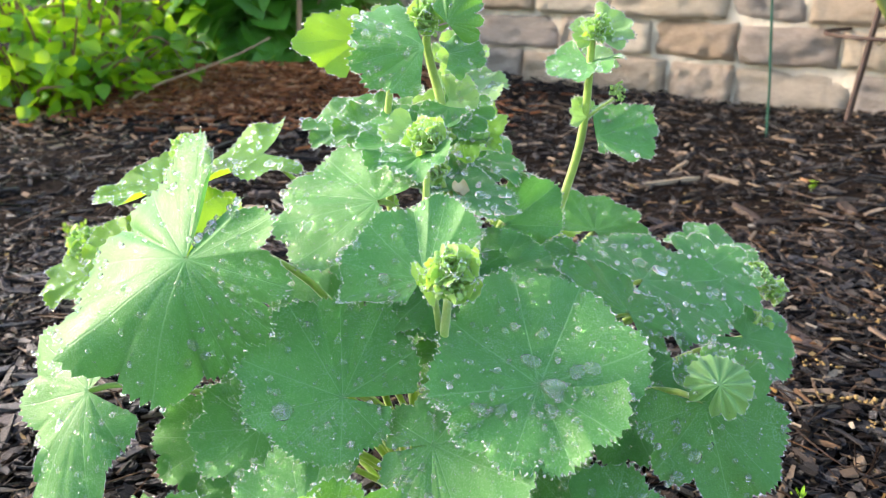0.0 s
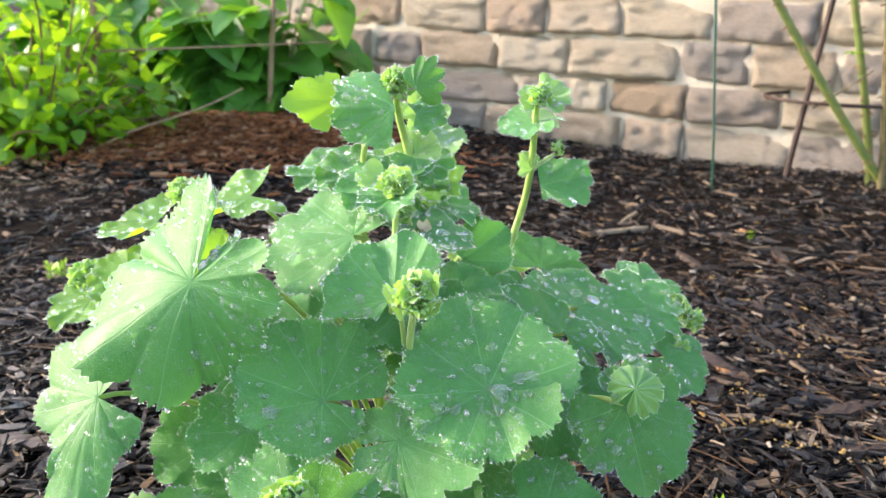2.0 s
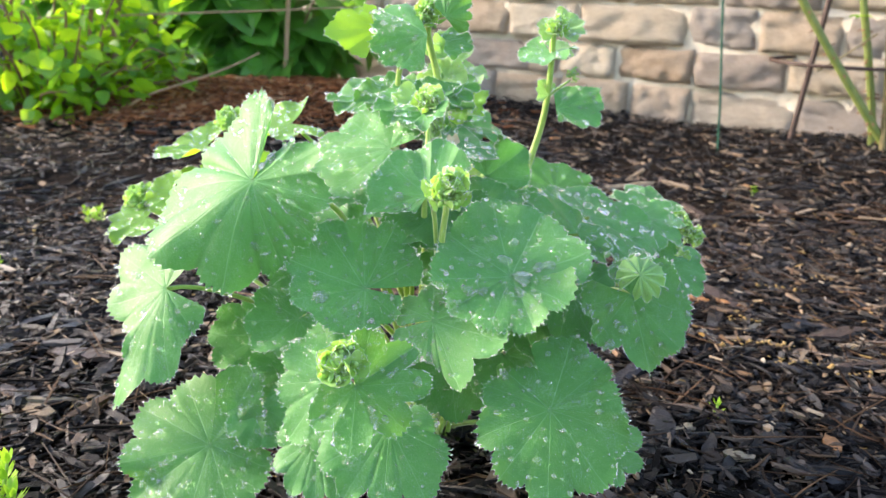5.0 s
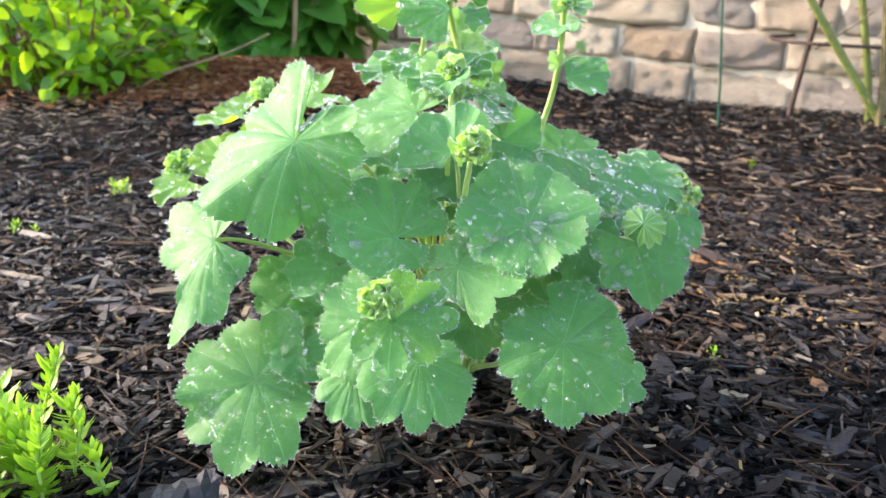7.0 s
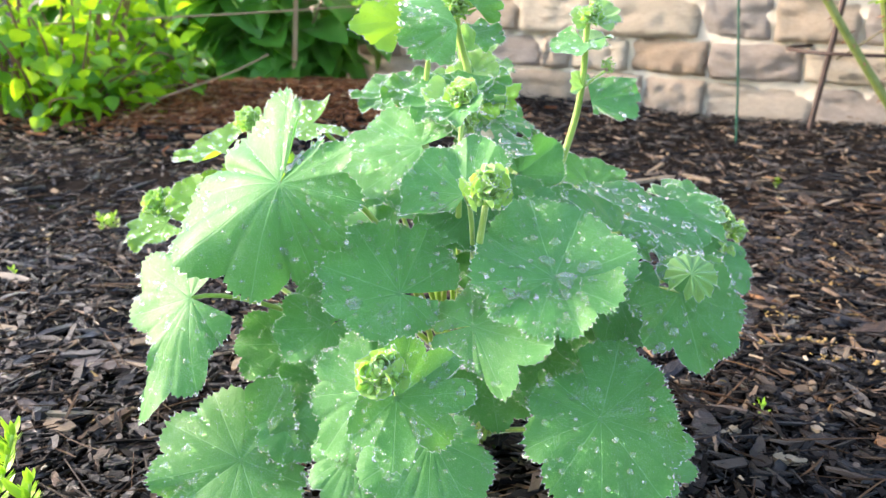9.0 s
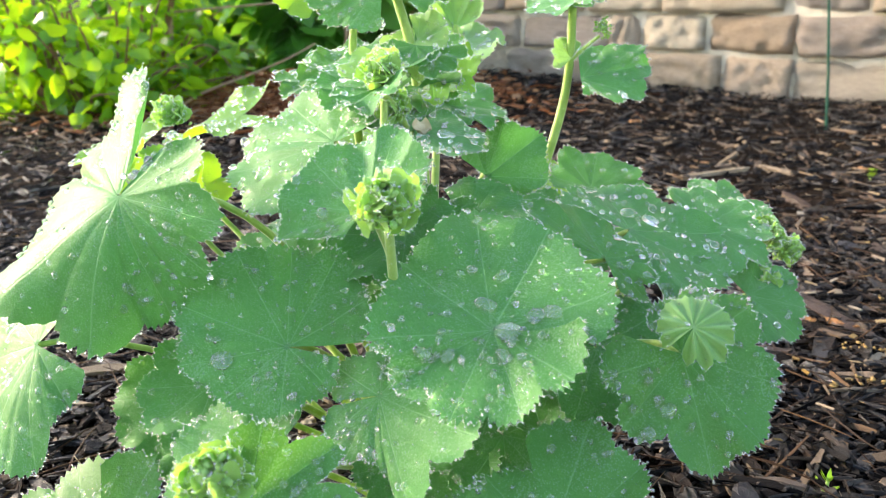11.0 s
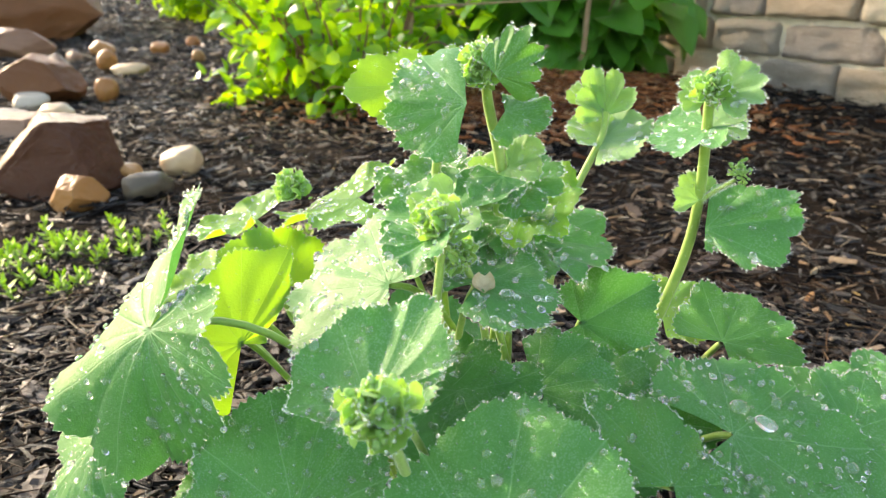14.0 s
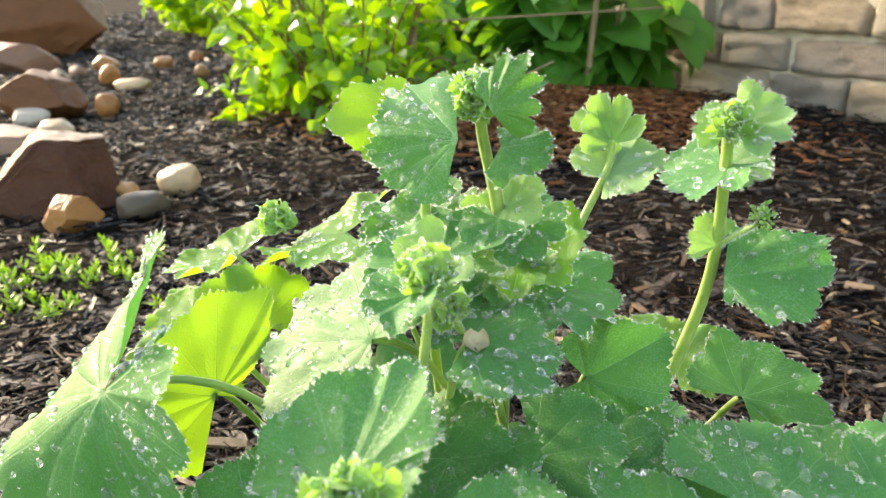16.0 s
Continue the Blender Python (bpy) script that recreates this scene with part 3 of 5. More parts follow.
def rock(loc, size, mat, seed, label, name="pebble", faces=(), turn=0.0, category="stone", group="stones on the mulch bed"):
    """A stone half sunk in the mulch: a water-worn pebble, or an angular rock split along the given faces (normal, distance)."""
    r = np.random.default_rng(seed)
    bm = bmesh.new()
    bmesh.ops.create_icosphere(bm, subdivisions=5 if faces else 4, radius=1.0)
    worn = [(unit(r.normal(0, 1, 3)), r.uniform(0.6, 0.85)) for _ in range(6)]
    chips_off = [(unit(r.normal(0, 1, 3)), r.uniform(0.80, 0.95)) for _ in range(9)] if faces else []
    off = Vector(r.uniform(0, 50, 3))
    for v in bm.verts:
        p = v.co.copy()
        p *= 1.12 if faces else 1 + 0.22 * noise.noise(p * 1.1 + off) + 0.03 * noise.fractal(p * 3.0 + off, 0.8, 2.0, 4)
        for n, d in list(faces) + chips_off if faces else worn:
            n = Vector(n).normalized()
            over = p.dot(n) - d - (0.030 * noise.fractal(p * 4.0 + off, 0.7, 2.0, 5) if faces else 0.0)
            if over > 0:
                p -= n * over * (0.97 if faces else 0.6)
        v.co = Vector((p.x * size[0], p.y * size[1], p.z * size[2]))
    me = bpy.data.meshes.new(name)
    bm.to_mesh(me)
    bm.free()
    for p in me.polygons:
        p.use_smooth = True
    if faces:
        me.set_sharp_from_angle(angle=radians(28))
    me.materials.append(mat)
    ob = new(name, me)
    z = float(hill(loc[0], loc[1]))
    ob.matrix_world = Matrix.Translation((loc[0], loc[1], z + size[2] * 0.62)) @ Matrix.Rotation(turn, 4, "Z")
    return tagged(ob, label, category, group)


SPLIT = (((-0.72, -0.35, 0.60), 0.52), ((0.22, -0.92, 0.30), 0.60), ((0.10, 0.05, 1.0), 0.66), ((0.88, -0.25, 0.40), 0.66), ((-0.2, 0.95, 0.2), 0.7), ((0.55, -0.5, 0.66), 0.72))
LUMP = (((-0.5, -0.3, 0.8), 0.74), ((0.5, -0.8, 0.3), 0.78), ((0.3, 0.2, 0.9), 0.72), ((-0.8, -0.5, 0.1), 0.82), ((0.8, 0.1, 0.5), 0.78))
SLAB = (((0.05, -0.1, 1.0), 0.58), ((0.0, -1.0, 0.15), 0.72), ((0.9, -0.3, 0.2), 0.8), ((-0.9, -0.2, 0.3), 0.76))
rock((-0.995, 1.075), (0.118, 0.090, 0.086), BROWN_ROCK, 3, "angular wet red-brown rock with one shining face", "rock", SPLIT, 0.25)
rock((-0.833, 1.180), (0.041, 0.030, 0.029), CREAM_STONE, 4, "smooth wet cream and orange pebble on the mulch", turn=0.4)
rock((-0.892, 1.122), (0.030, 0.021, 0.017), RIVER, 5, "small smooth orange-brown pebble on the mulch")
rock((-0.797, 1.055), (0.042, 0.027, 0.024), GREY_STONE, 16, "smooth grey oval pebble on the mulch", turn=0.6)
rock((-0.860, 0.985), (0.040, 0.028, 0.034), RIVER, 7, "wet orange pebble with a shiny face", faces=LUMP, turn=0.9)
rock((-1.765, 1.73), (0.125, 0.095, 0.082), BOULDER, 8, "rounded orange-tan boulder beside smaller stones", "boulder", LUMP)
rock((-2.68, 2.42), (0.155, 0.11, 0.075), PINK_STONE, 9, "rounded pinkish boulder beside smaller stones", "boulder", LUMP, 0.7)
rock((-2.10, 2.10), (0.054, 0.045, 0.042), BROWN_ROCK, 27, "wet brown cobble with bright glints", "cobble")
rock((-2.29, 2.36), (0.032, 0.028, 0.022), PINK_STONE, 25, "small pinkish stone beside the boulders")
rock((-1.69, 1.632), (0.056, 0.036, 0.027), PALE_STONE, 19, "flat grey-white stone beside the boulders")
rock((-1.495, 1.535), (0.050, 0.032, 0.024), CREAM_STONE, 17, "flat pale cream pebble beside the boulders", turn=0.2)
rock((-1.415, 1.345), (0.082, 0.050, 0.034), PINK_STONE, 18, "flat pinkish brown stone beside the rock", "rock", SLAB, 0.3)
rock((-1.545, 1.415), (0.090, 0.050, 0.028), GREY_STONE, 26, "flat grey slab between the rocks", "rock", SLAB, 0.2)
rock((-1.575, 1.775), (0.034, 0.031, 0.038), RIVER, 10, "upright orange-brown pebble on the mulch")
rock((-1.833, 2.145), (0.062, 0.034, 0.024), CREAM_STONE, 11, "flat pale cream pebble on the mulch", turn=0.3)
rock((-2.00, 2.225), (0.040, 0.036, 0.038), RIVER, 12, "round orange-brown pebble on the mulch")
rock((-2.355, 2.56), (0.052, 0.040, 0.036), RIVER, 13, "oval brown pebble far off on the mulch")
rock((-2.087, 2.58), (0.034, 0.032, 0.028), RIVER, 14, "small brown pebble far off on the mulch")
rock((-2.155, 2.85), (0.028, 0.028, 0.030), RIVER, 20, "small rounded brown pebble far off on the mulch")
rock((-1.84, 2.485), (0.028, 0.028, 0.027), RIVER, 15, "small rounded brown pebble far off on the mulch")
rock((-2.02, 2.88), (0.020, 0.020, 0.020), CREAM_STONE, 28, "tiny pale orange pebble near the shrub")
rock((-3.25, 3.05), (0.33, 0.27, 0.235), BOULDER, 23, "large tan boulder at the edge of the bed", "boulder", LUMP, 0.4)

# ---- lady's mantle ----
BASE = np.array([0.005, 0.415, 0.0])
plant = thing("leafy_plant", BASE, "low green plant with scalloped downy leaves covered in water drops", "plant")
DROPS = []
SURFACE = []
prng = np.random.default_rng(77)


def petiole(c, n, e1, r0=0.0017, foot=None, lift=0.5, parent=None):
    """A downy stalk from the crown of the plant to the middle of a leaf."""
    foot = BASE + np.array([prng.normal(0, 0.012), prng.normal(0, 0.012), -0.005]) if foot is None else np.asarray(foot, float)
    h = c - foot
    p1 = foot + np.array([h[0] * 0.15, h[1] * 0.15, max(h[2], 0.03) * lift])
    p2 = c - n * 0.3 * np.linalg.norm(h) * 0.5 - e1 * 0.12 * np.linalg.norm(h)
    pts = bezier(foot, p1, p2, c - n * 0.0004, 16)
    v, f = tube(pts, np.linspace(r0 * 1.25, r0 * 0.85, 16), 8)
    hv, hf = [], []
    for k in range(220):
        i = prng.integers(0, 15)
        p = pts[i] + (pts[i + 1] - pts[i]) * prng.uniform()
        d = unit(np.cross(pts[i + 1] - pts[i], prng.normal(0, 1, 3)))
        a = p + d * r0 * 0.9
        s = unit(np.cross(d, prng.normal(0, 1, 3))) * 0.00006
        hf.append([len(hv), len(hv) + 1, len(hv) + 2])
        hv += [a - s, a + s, a + d * prng.uniform(0.0007, 0.0016)]
    q = np.concatenate([f[:, [0, 1, 2]], f[:, [0, 2, 3]]])
    V = np.concatenate([v, np.array(hv)]) - BASE
    me = mesh_np("leaf_stalk", V, np.concatenate([q, np.array(hf) + len(v)]), [STALK, HAIR], None, [0] * len(q) + [1] * len(hf))
    return part("leaf_stalk", me, STALK, parent or plant)


def leaf_object(c, n, e1, e2, X, Y, Z, f, rho, r, gap, g, mat=None, drops=1.0, stalk=True, foot=None, edge=0.88, lift=0.5, big=0.0, label=""):
    """The mesh of a leaf from its grid of veins by rings, with its downy fringe, its stalk and the water on it."""
    na, nr = len(f), len(rho) - 1
    V = c + X[..., None] * e1 + Y[..., None] * e2 + Z[..., None] * n
    grid = np.arange(na * (nr + 1)).reshape(na, nr + 1)
    a, b, cc, d = grid[:-1, :-1].ravel(), grid[:-1, 1:].ravel(), grid[1:, 1:].ravel(), grid[1:, :-1].ravel()
    T = np.concatenate([np.stack([a, b, cc], -1), np.stack([a, cc, d], -1)])
    uv = np.stack([np.repeat(f, nr + 1), np.tile(rho, na)], -1)
    # downy fringe
    du = np.gradient(V, axis=1)[:, -1]
    du /= np.linalg.norm(du, axis=1)[:, None] + 1e-9
    hv, hf = [], []
    for k in range(na * 4):
        i = g.integers(0, na - 1)
        p = V[i, -1] * (w := g.uniform()) + V[i + 1, -1] * (1 - w)
        dd = unit(du[i] + g.normal(0, 0.35, 3))
        s = unit(np.cross(dd, g.normal(0, 1, 3))) * 0.00005
        hf.append([len(hv), len(hv) + 1, len(hv) + 2])
        hv += [p - s, p + s, p + dd * g.uniform(0.0006, 0.0015)]
    nv = na * (nr + 1)
    verts = np.concatenate([V.reshape(-1, 3), np.array(hv)]) - BASE
    uv = np.concatenate([uv, np.zeros((len(hv), 2))])
    me = mesh_np("leaf", verts, np.concatenate([T, np.array(hf) + nv]), [mat or LEAF, HAIR], uv, [0] * len(T) + [1] * len(hf))
    ob = part("leaf", me, mat or LEAF, plant, label)
    # drops on the surface and beads on the teeth
    Nn = np.cross(np.gradient(V, axis=1), np.gradient(V, axis=0))
    Nn /= np.linalg.norm(Nn, axis=2)[..., None] + 1e-12
    Nn *= np.sign((Nn * n).sum(-1))[..., None]
    SURFACE.append((V.reshape(-1, 3), Nn.reshape(-1, 3)))
    area = r * r * math.pi * (1 - max(gap, 0) / 360)
    for k in range(int((0.35 + drops) * 3.2e4 * area)):
        i, j = g.integers(0, na), max(1, min(nr, int(nr * math.sqrt(g.uniform(0.02, 1)) + 0.5)))
        p = V[i, j] + (V[(i + 1) % na, j] - V[i, j]) * g.uniform() * (i < na - 1) + (V[i, j - 1] - V[i, j]) * g.uniform()
        DROPS.append((p, Nn[i, j], g.uniform(0.00014, 0.00036), 0.7))
    for k in range(int(drops * 4.2e4 * area)):
        i, j = g.integers(0, na), min(nr, int(nr * math.sqrt(g.uniform(0.02, 1)) + 0.5))
        j = max(j, 1)
        rad = 0.00036 + 0.0015 * g.uniform() ** 2.4 + (0.0013 * g.uniform() if g.uniform() < 0.06 + big else 0)
        p = V[i, j] + (V[(i + 1) % na, j] - V[i, j]) * g.uniform() * (i < na - 1)
        DROPS.append((p, Nn[i, j], rad, 0.72))
    for i in range(na - 1):
        for w in np.arange(0.0, 1.0, 0.0017 / max(0.0008, float(np.linalg.norm(V[i + 1, -1] - V[i, -1])))):
            if g.uniform() < edge * 0.75:
                p = V[i, -1] * (1 - w) + V[i + 1, -1] * w
                DROPS.append((p + du[i] * 0.0002 + Nn[i, -1] * g.uniform(-0.0002, 0.0003), du[i], 0.00022 + 0.00046 * g.uniform() ** 2.2, 0.95))
    if stalk:
        petiole(c, n, e1, foot=foot, lift=lift, parent=ob)
    return ob


def leaf(c, tip, up, r, lobes=9, depth=0.13, gap=36, cup=0.0, sad=(0.0, 0.0), pleat=0.035, wave=0.03, fold=0.0, wide=1.0, basal=0.15,
         teeth=7, seed=0, droop=0.0, flaps=(), ruffle=0.045, **looks):
    """A round lobed leaf with a toothed rim, pleated along the veins. c: where the stalk joins; tip: along the middle lobe; up: the
    upper side. cup lifts the rim all round, sad bends it like a saddle, fold closes the two halves, droop lets the tip hang,
    flaps raise or lower single lobes (angle, height, width)."""
    g = np.random.default_rng(seed + 1000)
    c, n = np.asarray(c, float), unit(up)
    e1 = unit(np.asarray(tip, float) - np.dot(tip, n) * n)
    e2 = np.cross(n, e1)
    lobes = max(4, round(lobes * (360 - gap) / 330)) if lobes > 5 else lobes
    A = math.pi - radians(gap) / 2
    na, nr = lobes * teeth * 2 + 1, 13
    u = np.linspace(0, lobes, na)
    phi = u / lobes * 2 * A - A
    f = np.minimum(u - np.floor(u), 1.0)
    f[-1] = 1.0
    size = 1 + 0.06 * g.normal(size=lobes + 2)
    per = np.interp(u, np.arange(lobes + 1) - 0.0, size[:lobes + 1])
    R = r * per * (1 - depth * np.abs(2 * f - 1) ** 2.4) * (1 - basal * (np.abs(phi) / A) ** 3)
    ph = np.arange(na)
    tooth = np.where(ph % 2 == 1, 0.030, -0.026) * (1 - 0.5 * np.abs(2 * f - 1))
    rho = np.linspace(0, 1, nr + 1) ** 0.85
    X = R[:, None] * rho * np.cos(phi)[:, None]
    Y = R[:, None] * rho * np.sin(phi)[:, None] * wide
    rim = (rho[None] ** 8) * (tooth * r)[:, None]
    X, Y = X + rim * np.cos(phi)[:, None], Y + rim * np.sin(phi)[:, None]
    q = rho[None] ** 2
    k1, k2 = g.uniform(0, 6.28, 2)
    H = cup * q + sad[0] * q * np.cos(2 * phi)[:, None] + sad[1] * q * np.sin(2 * phi)[:, None]
    H = H - 0.32 * pleat * rho[None] * np.cos(2 * np.pi * (f - 0.5))[:, None] * (0.4 + 0.6 * rho[None])
    H = H + wave * rho[None] ** 3 * np.sin(3 * phi + k1)[:, None] + 0.4 * wave * rho[None] ** 3 * np.sin(7 * phi + k2)[:, None]
    H = H + fold * rho[None] * np.abs(np.sin(phi))[:, None] - droop * q * np.clip(np.cos(phi), 0, 1)[:, None] ** 2
    tilt = g.normal(0, 0.055, lobes + 1)[np.minimum(np.floor(u).astype(int), lobes)] * np.sin(np.pi * f)
    H = H + tilt[:, None] * rho[None] ** 3 + ruffle * rho[None] ** 7 * np.sin(u * 2 * np.pi * 0.83 + k2)[:, None] + 0.03 * rho[None] * (phi / np.pi)[:, None]
    spot = g.uniform(0, 40, 3)
    lump = [[noise.noise(Vector((x * 2.6 / r + spot[0], y * 2.6 / r + spot[1], spot[2]))) for x, y in zip(xr, yr)] for xr, yr in zip(X, Y)]
    H = H + 0.055 * np.array(lump) * rho[None]
    for a0, h0, w0 in (tuple(fl) + (0.6,) if len(fl) == 2 else fl for fl in flaps):
        H = H + h0 * q * np.exp(-((phi - a0) / w0) ** 2)[:, None]
    Z = H * r
    return leaf_object(c, n, e1, e2, X, Y, Z, f, rho, r, gap, g, **looks)


def eased(x, xs, ys):
    """Values between knots with level tangents at each knot."""
    xs, ys = np.asarray(xs, float), np.asarray(ys, float)
    k = np.clip(np.searchsorted(xs, x) - 1, 0, len(xs) - 2)
    u = np.clip((x - xs[k]) / (xs[k + 1] - xs[k]), 0, 1)
    u = 0.5 * u + 0.5 * (0.5 - 0.5 * np.cos(np.pi * u))
    return ys[k] * (1 - u) + ys[k + 1] * u


def veined_leaf(c, up, ribs, depth=0.13, seam=0.0, pleat=0.075, ruffle=0.045, teeth=9, seed=0, **looks):
    """A grown leaf whose lobes differ: ribs holds each main vein's bearing in degrees round the upper side (0 points down the slope),
    its length and the rise of its tip in millimetres. seam lets the two lobes beside the stalk overlap."""
    g = np.random.default_rng(seed + 1000)
    c, n = np.asarray(c, float), unit(up)
    e1 = unit(np.array([0, 0, -1.0]) + n[2] * n)
    e2 = np.cross(n, e1)
    bear, length, rise = (np.array([rib[i] for rib in ribs], float) for i in range(3))
    wide = np.flatnonzero(np.diff(bear) > 55)
    bear, length, rise = (np.insert(v, wide + 1, (v[wide] + v[wide + 1]) / 2) for v in (bear, length, rise))
    room = (360 - (bear[-1] - bear[0])) / 2 + seam - 1
    first, last = bear[0] - min(room, 32), bear[-1] + min(room, 32)
    bound = np.concatenate([[first], (bear[1:] + bear[:-1]) / 2, [last]])
    lobes = len(bear)
    na, nr = lobes * teeth * 2 + 1, 14
    u = np.linspace(0, lobes, na)
    phi = np.interp(u, np.arange(2 * lobes + 1) / 2, np.stack([bound[:-1], bear], -1).ravel().tolist() + [bound[-1]])
    f = u - np.floor(u)
    f[-1] = 1.0
    knots = np.concatenate([[first], bear, [last]])
    far = eased(phi, knots, np.concatenate([[length[0] * 0.9], length, [length[-1] * 0.9]])) * 0.001
    high = eased(phi, knots, np.concatenate([[rise[0]], rise, [rise[-1]]])) * 0.001
    r = float(length.mean()) * 0.001
    cut = depth * (1 + 0.25 * g.normal(size=lobes + 1))[np.minimum(np.round(u).astype(int), lobes)]
    R = far * (1.02 - cut * np.abs(2 * f - 1) ** 2.6)
    phi = np.radians(phi)
    tooth = np.where(np.arange(na) % 2 == 1, 0.034, -0.028) * (1 - 0.5 * np.abs(2 * f - 1)) * r * (1 + 0.35 * g.normal(size=na))
    rho = np.linspace(0, 1, nr + 1) ** 0.85
    out = R[:, None] * rho + rho[None] ** 9 * tooth[:, None]
    X, Y = out * np.cos(phi)[:, None], out * np.sin(phi)[:, None]
    k2 = g.uniform(0, 6.28)
    Z = high[:, None] * rho[None] ** 1.7
    H = -0.32 * pleat * rho[None] * np.cos(2 * np.pi * (f - 0.5))[:, None] * (0.4 + 0.6 * rho[None])
    H = H + ruffle * rho[None] ** 6 * np.sin(u * 2 * np.pi * 0.83 + k2)[:, None] + 0.02 * rho[None] * (phi / np.pi)[:, None] * (seam > 0)
    spot = g.uniform(0, 40, 3)
    lump = [[noise.noise(Vector((x * 2.2 / r + spot[0], y * 2.2 / r + spot[1], spot[2]))) for x, y in zip(xr, yr)] for xr, yr in zip(X, Y)]
    Z = Z + r * (H + 0.06 * np.array(lump) * rho[None])
    return leaf_object(c, n, e1, e2, X, Y, Z, f, rho, r, 360 - (last - first), g, **looks)


def drop(p, rad, flat=0.55):
    """A great drop on the leaf nearest to p."""
    V, N = (np.concatenate(part_of) for part_of in zip(*SURFACE))
    i = np.argmin(((V - np.asarray(p, float)) ** 2).sum(1))
    DROPS.append((V[i] * 0.5 + np.asarray(p, float) * 0.5, N[i], rad, flat))


def flower_bud(c, size, out, seed, leaflets=5, label="frilly pale green flower bud cluster", mat=None):
    """A tight cluster of tiny pointed buds wrapped in frilled leaflets."""
    g = np.random.default_rng(seed)
    c, o = np.asarray(c, float), unit(out)
    pieces = []
    for k in range(80):
        d = unit(g.normal(0, 1, 3) + o * 0.7)
        p = c + d * size * g.uniform(0.3, 0.85) + o * size * 0.2 * g.normal()
        s = size * g.uniform(0.09, 0.16)
        m = turned(unit(d + g.normal(0, 0.35, 3)), g.uniform(0, 3))
        pieces.append(((BALL1_V * np.array([1.5, 1.0, 0.8]) * s) @ m.T + p - BASE, BALL1_F))
        if g.uniform() < 0.4:
            DROPS.append((p + d * s * 2.2, d, g.uniform(0.0002, 0.00045), 0.9))
    v, f = joined(pieces)
    bud = part("flower_bud", mesh_np("flower_bud", v, f, [BUD]), BUD, plant, label)
    for k in range(leaflets + (9 if leaflets else 0)):
        d = unit(np.cross(o, g.normal(0, 1, 3)) + o * 0.35)
        leaf(c + d * size * 0.2 - o * size * 0.35, d + o * g.uniform(0.2, 1.1), o * 0.6 - d * 0.7, size * g.uniform(0.65, 1.25), lobes=5, gap=130, depth=0.22, cup=0.5, pleat=0.15, wave=0.2, teeth=4, seed=seed + k, mat=mat or BUD, drops=0.15, edge=0.6, stalk=False, ruffle=0.12)
    return bud


def stem(pts, r0, r1):
    pts = np.asarray(pts, float)
    fine = np.stack([np.interp(np.linspace(0, len(pts) - 1, 24), np.arange(len(pts)), pts[:, k]) for k in range(3)], -1)
    for _ in range(4):
        fine[1:-1] = (fine[:-2] + fine[2:] + fine[1:-1] * 2) / 4
    v, f = tube(fine, np.linspace(r0, r1, 24), 10)
    hv, hf = [], []
    for k in range(600):
        i = prng.integers(0, 23)
        p = fine[i] + (fine[i + 1] - fine[i]) * prng.uniform()
        d = unit(np.cross(fine[i + 1] - fine[i], prng.normal(0, 1, 3)))
        s = unit(np.cross(d, prng.normal(0, 1, 3))) * 0.00006
        a = p + d * r1 * 0.9
        hf.append([len(hv), len(hv) + 1, len(hv) + 2])
        hv += [a - s, a + s, a + d * prng.uniform(0.001, 0.002)]
    q = np.concatenate([f[:, [0, 1, 2]], f[:, [0, 2, 3]]])
    V = np.concatenate([v, np.array(hv)]) - BASE
    part("stem", mesh_np("stem", V, np.concatenate([q, np.array(hf) + len(v)]), [STALK, HAIR], None, [0] * len(q) + [1] * len(hf)), STALK, plant)

# large leaves of the front and the sides
veined_leaf((-0.107, 0.326, 0.2215), (-0.226, -0.732, 0.643), ((-187, 44, 11), (-170, 58, 4), (-130, 58, -22), (-89, 77, -38), (-49, 73, -11), (-13, 60, -30), (22, 39, -36), (60, 40, -22), (84, 47, -4), (117, 43, 12), (150, 31, 0), (166, 20, -5)), depth=0.17, seed=1, foot=(-0.01, 0.40, 0.0), lift=0.9, mat=LEAF)
veined_leaf((-0.042, 0.318, 0.16), (0.121, -0.623, 0.773), ((117, 37, 4), (152, 48, 2), (177, 46, 4), (205, 49, 6), (244, 49, 4), (275, 42, -2), (306, 32, -6), (401, 25, -2)), depth=0.09, seed=2, mat=LEAF)
veined_leaf((0.042, 0.304, 0.1745), (-0.03, -0.483, 0.875), ((110, 47, 4), (160, 56, -3), (191, 62, 2), (233, 46, 4), (285, 45, 9), (305, 41, -5), (379, 38, -4), (407, 40, 11)), depth=0.09, seed=3, mat=LEAF, big=0.05, seam=8)
veined_leaf((0.062, 0.259, 0.114), (0.023, -0.599, 0.8), ((-138, 32, -0), (-116, 37, -0), (-72, 41, -3), (-7, 51, -6), (72, 44, -4), (98, 38, 5), (158, 49, -2)), depth=0.12, seed=4, drops=0.55, mat=LEAF_LIGHT, seam=6)
veined_leaf((-0.134, 0.301, 0.064), (-0.12, -0.6, 0.791), ((-142, 52, -6), (-110, 59, -8), (-70, 53, 2), (-48, 56, -10), (-1, 61, -8), (32, 58, -8), (78, 39, -6), (124, 34, 4), (155, 48, 14)), depth=0.16, seed=5, mat=LEAF_LIGHT, lift=0.7)
veined_leaf((-0.042, 0.249, 0.132), (0.053, -0.756, 0.653), ((-106, 16, 2), (-51, 29, -3), (-5, 36, 8), (49, 33, -4), (93, 39, 0), (125, 38, -4), (164, 28, 11)), depth=0.24, seed=6, mat=LEAF_LIGHT, big=0.05)
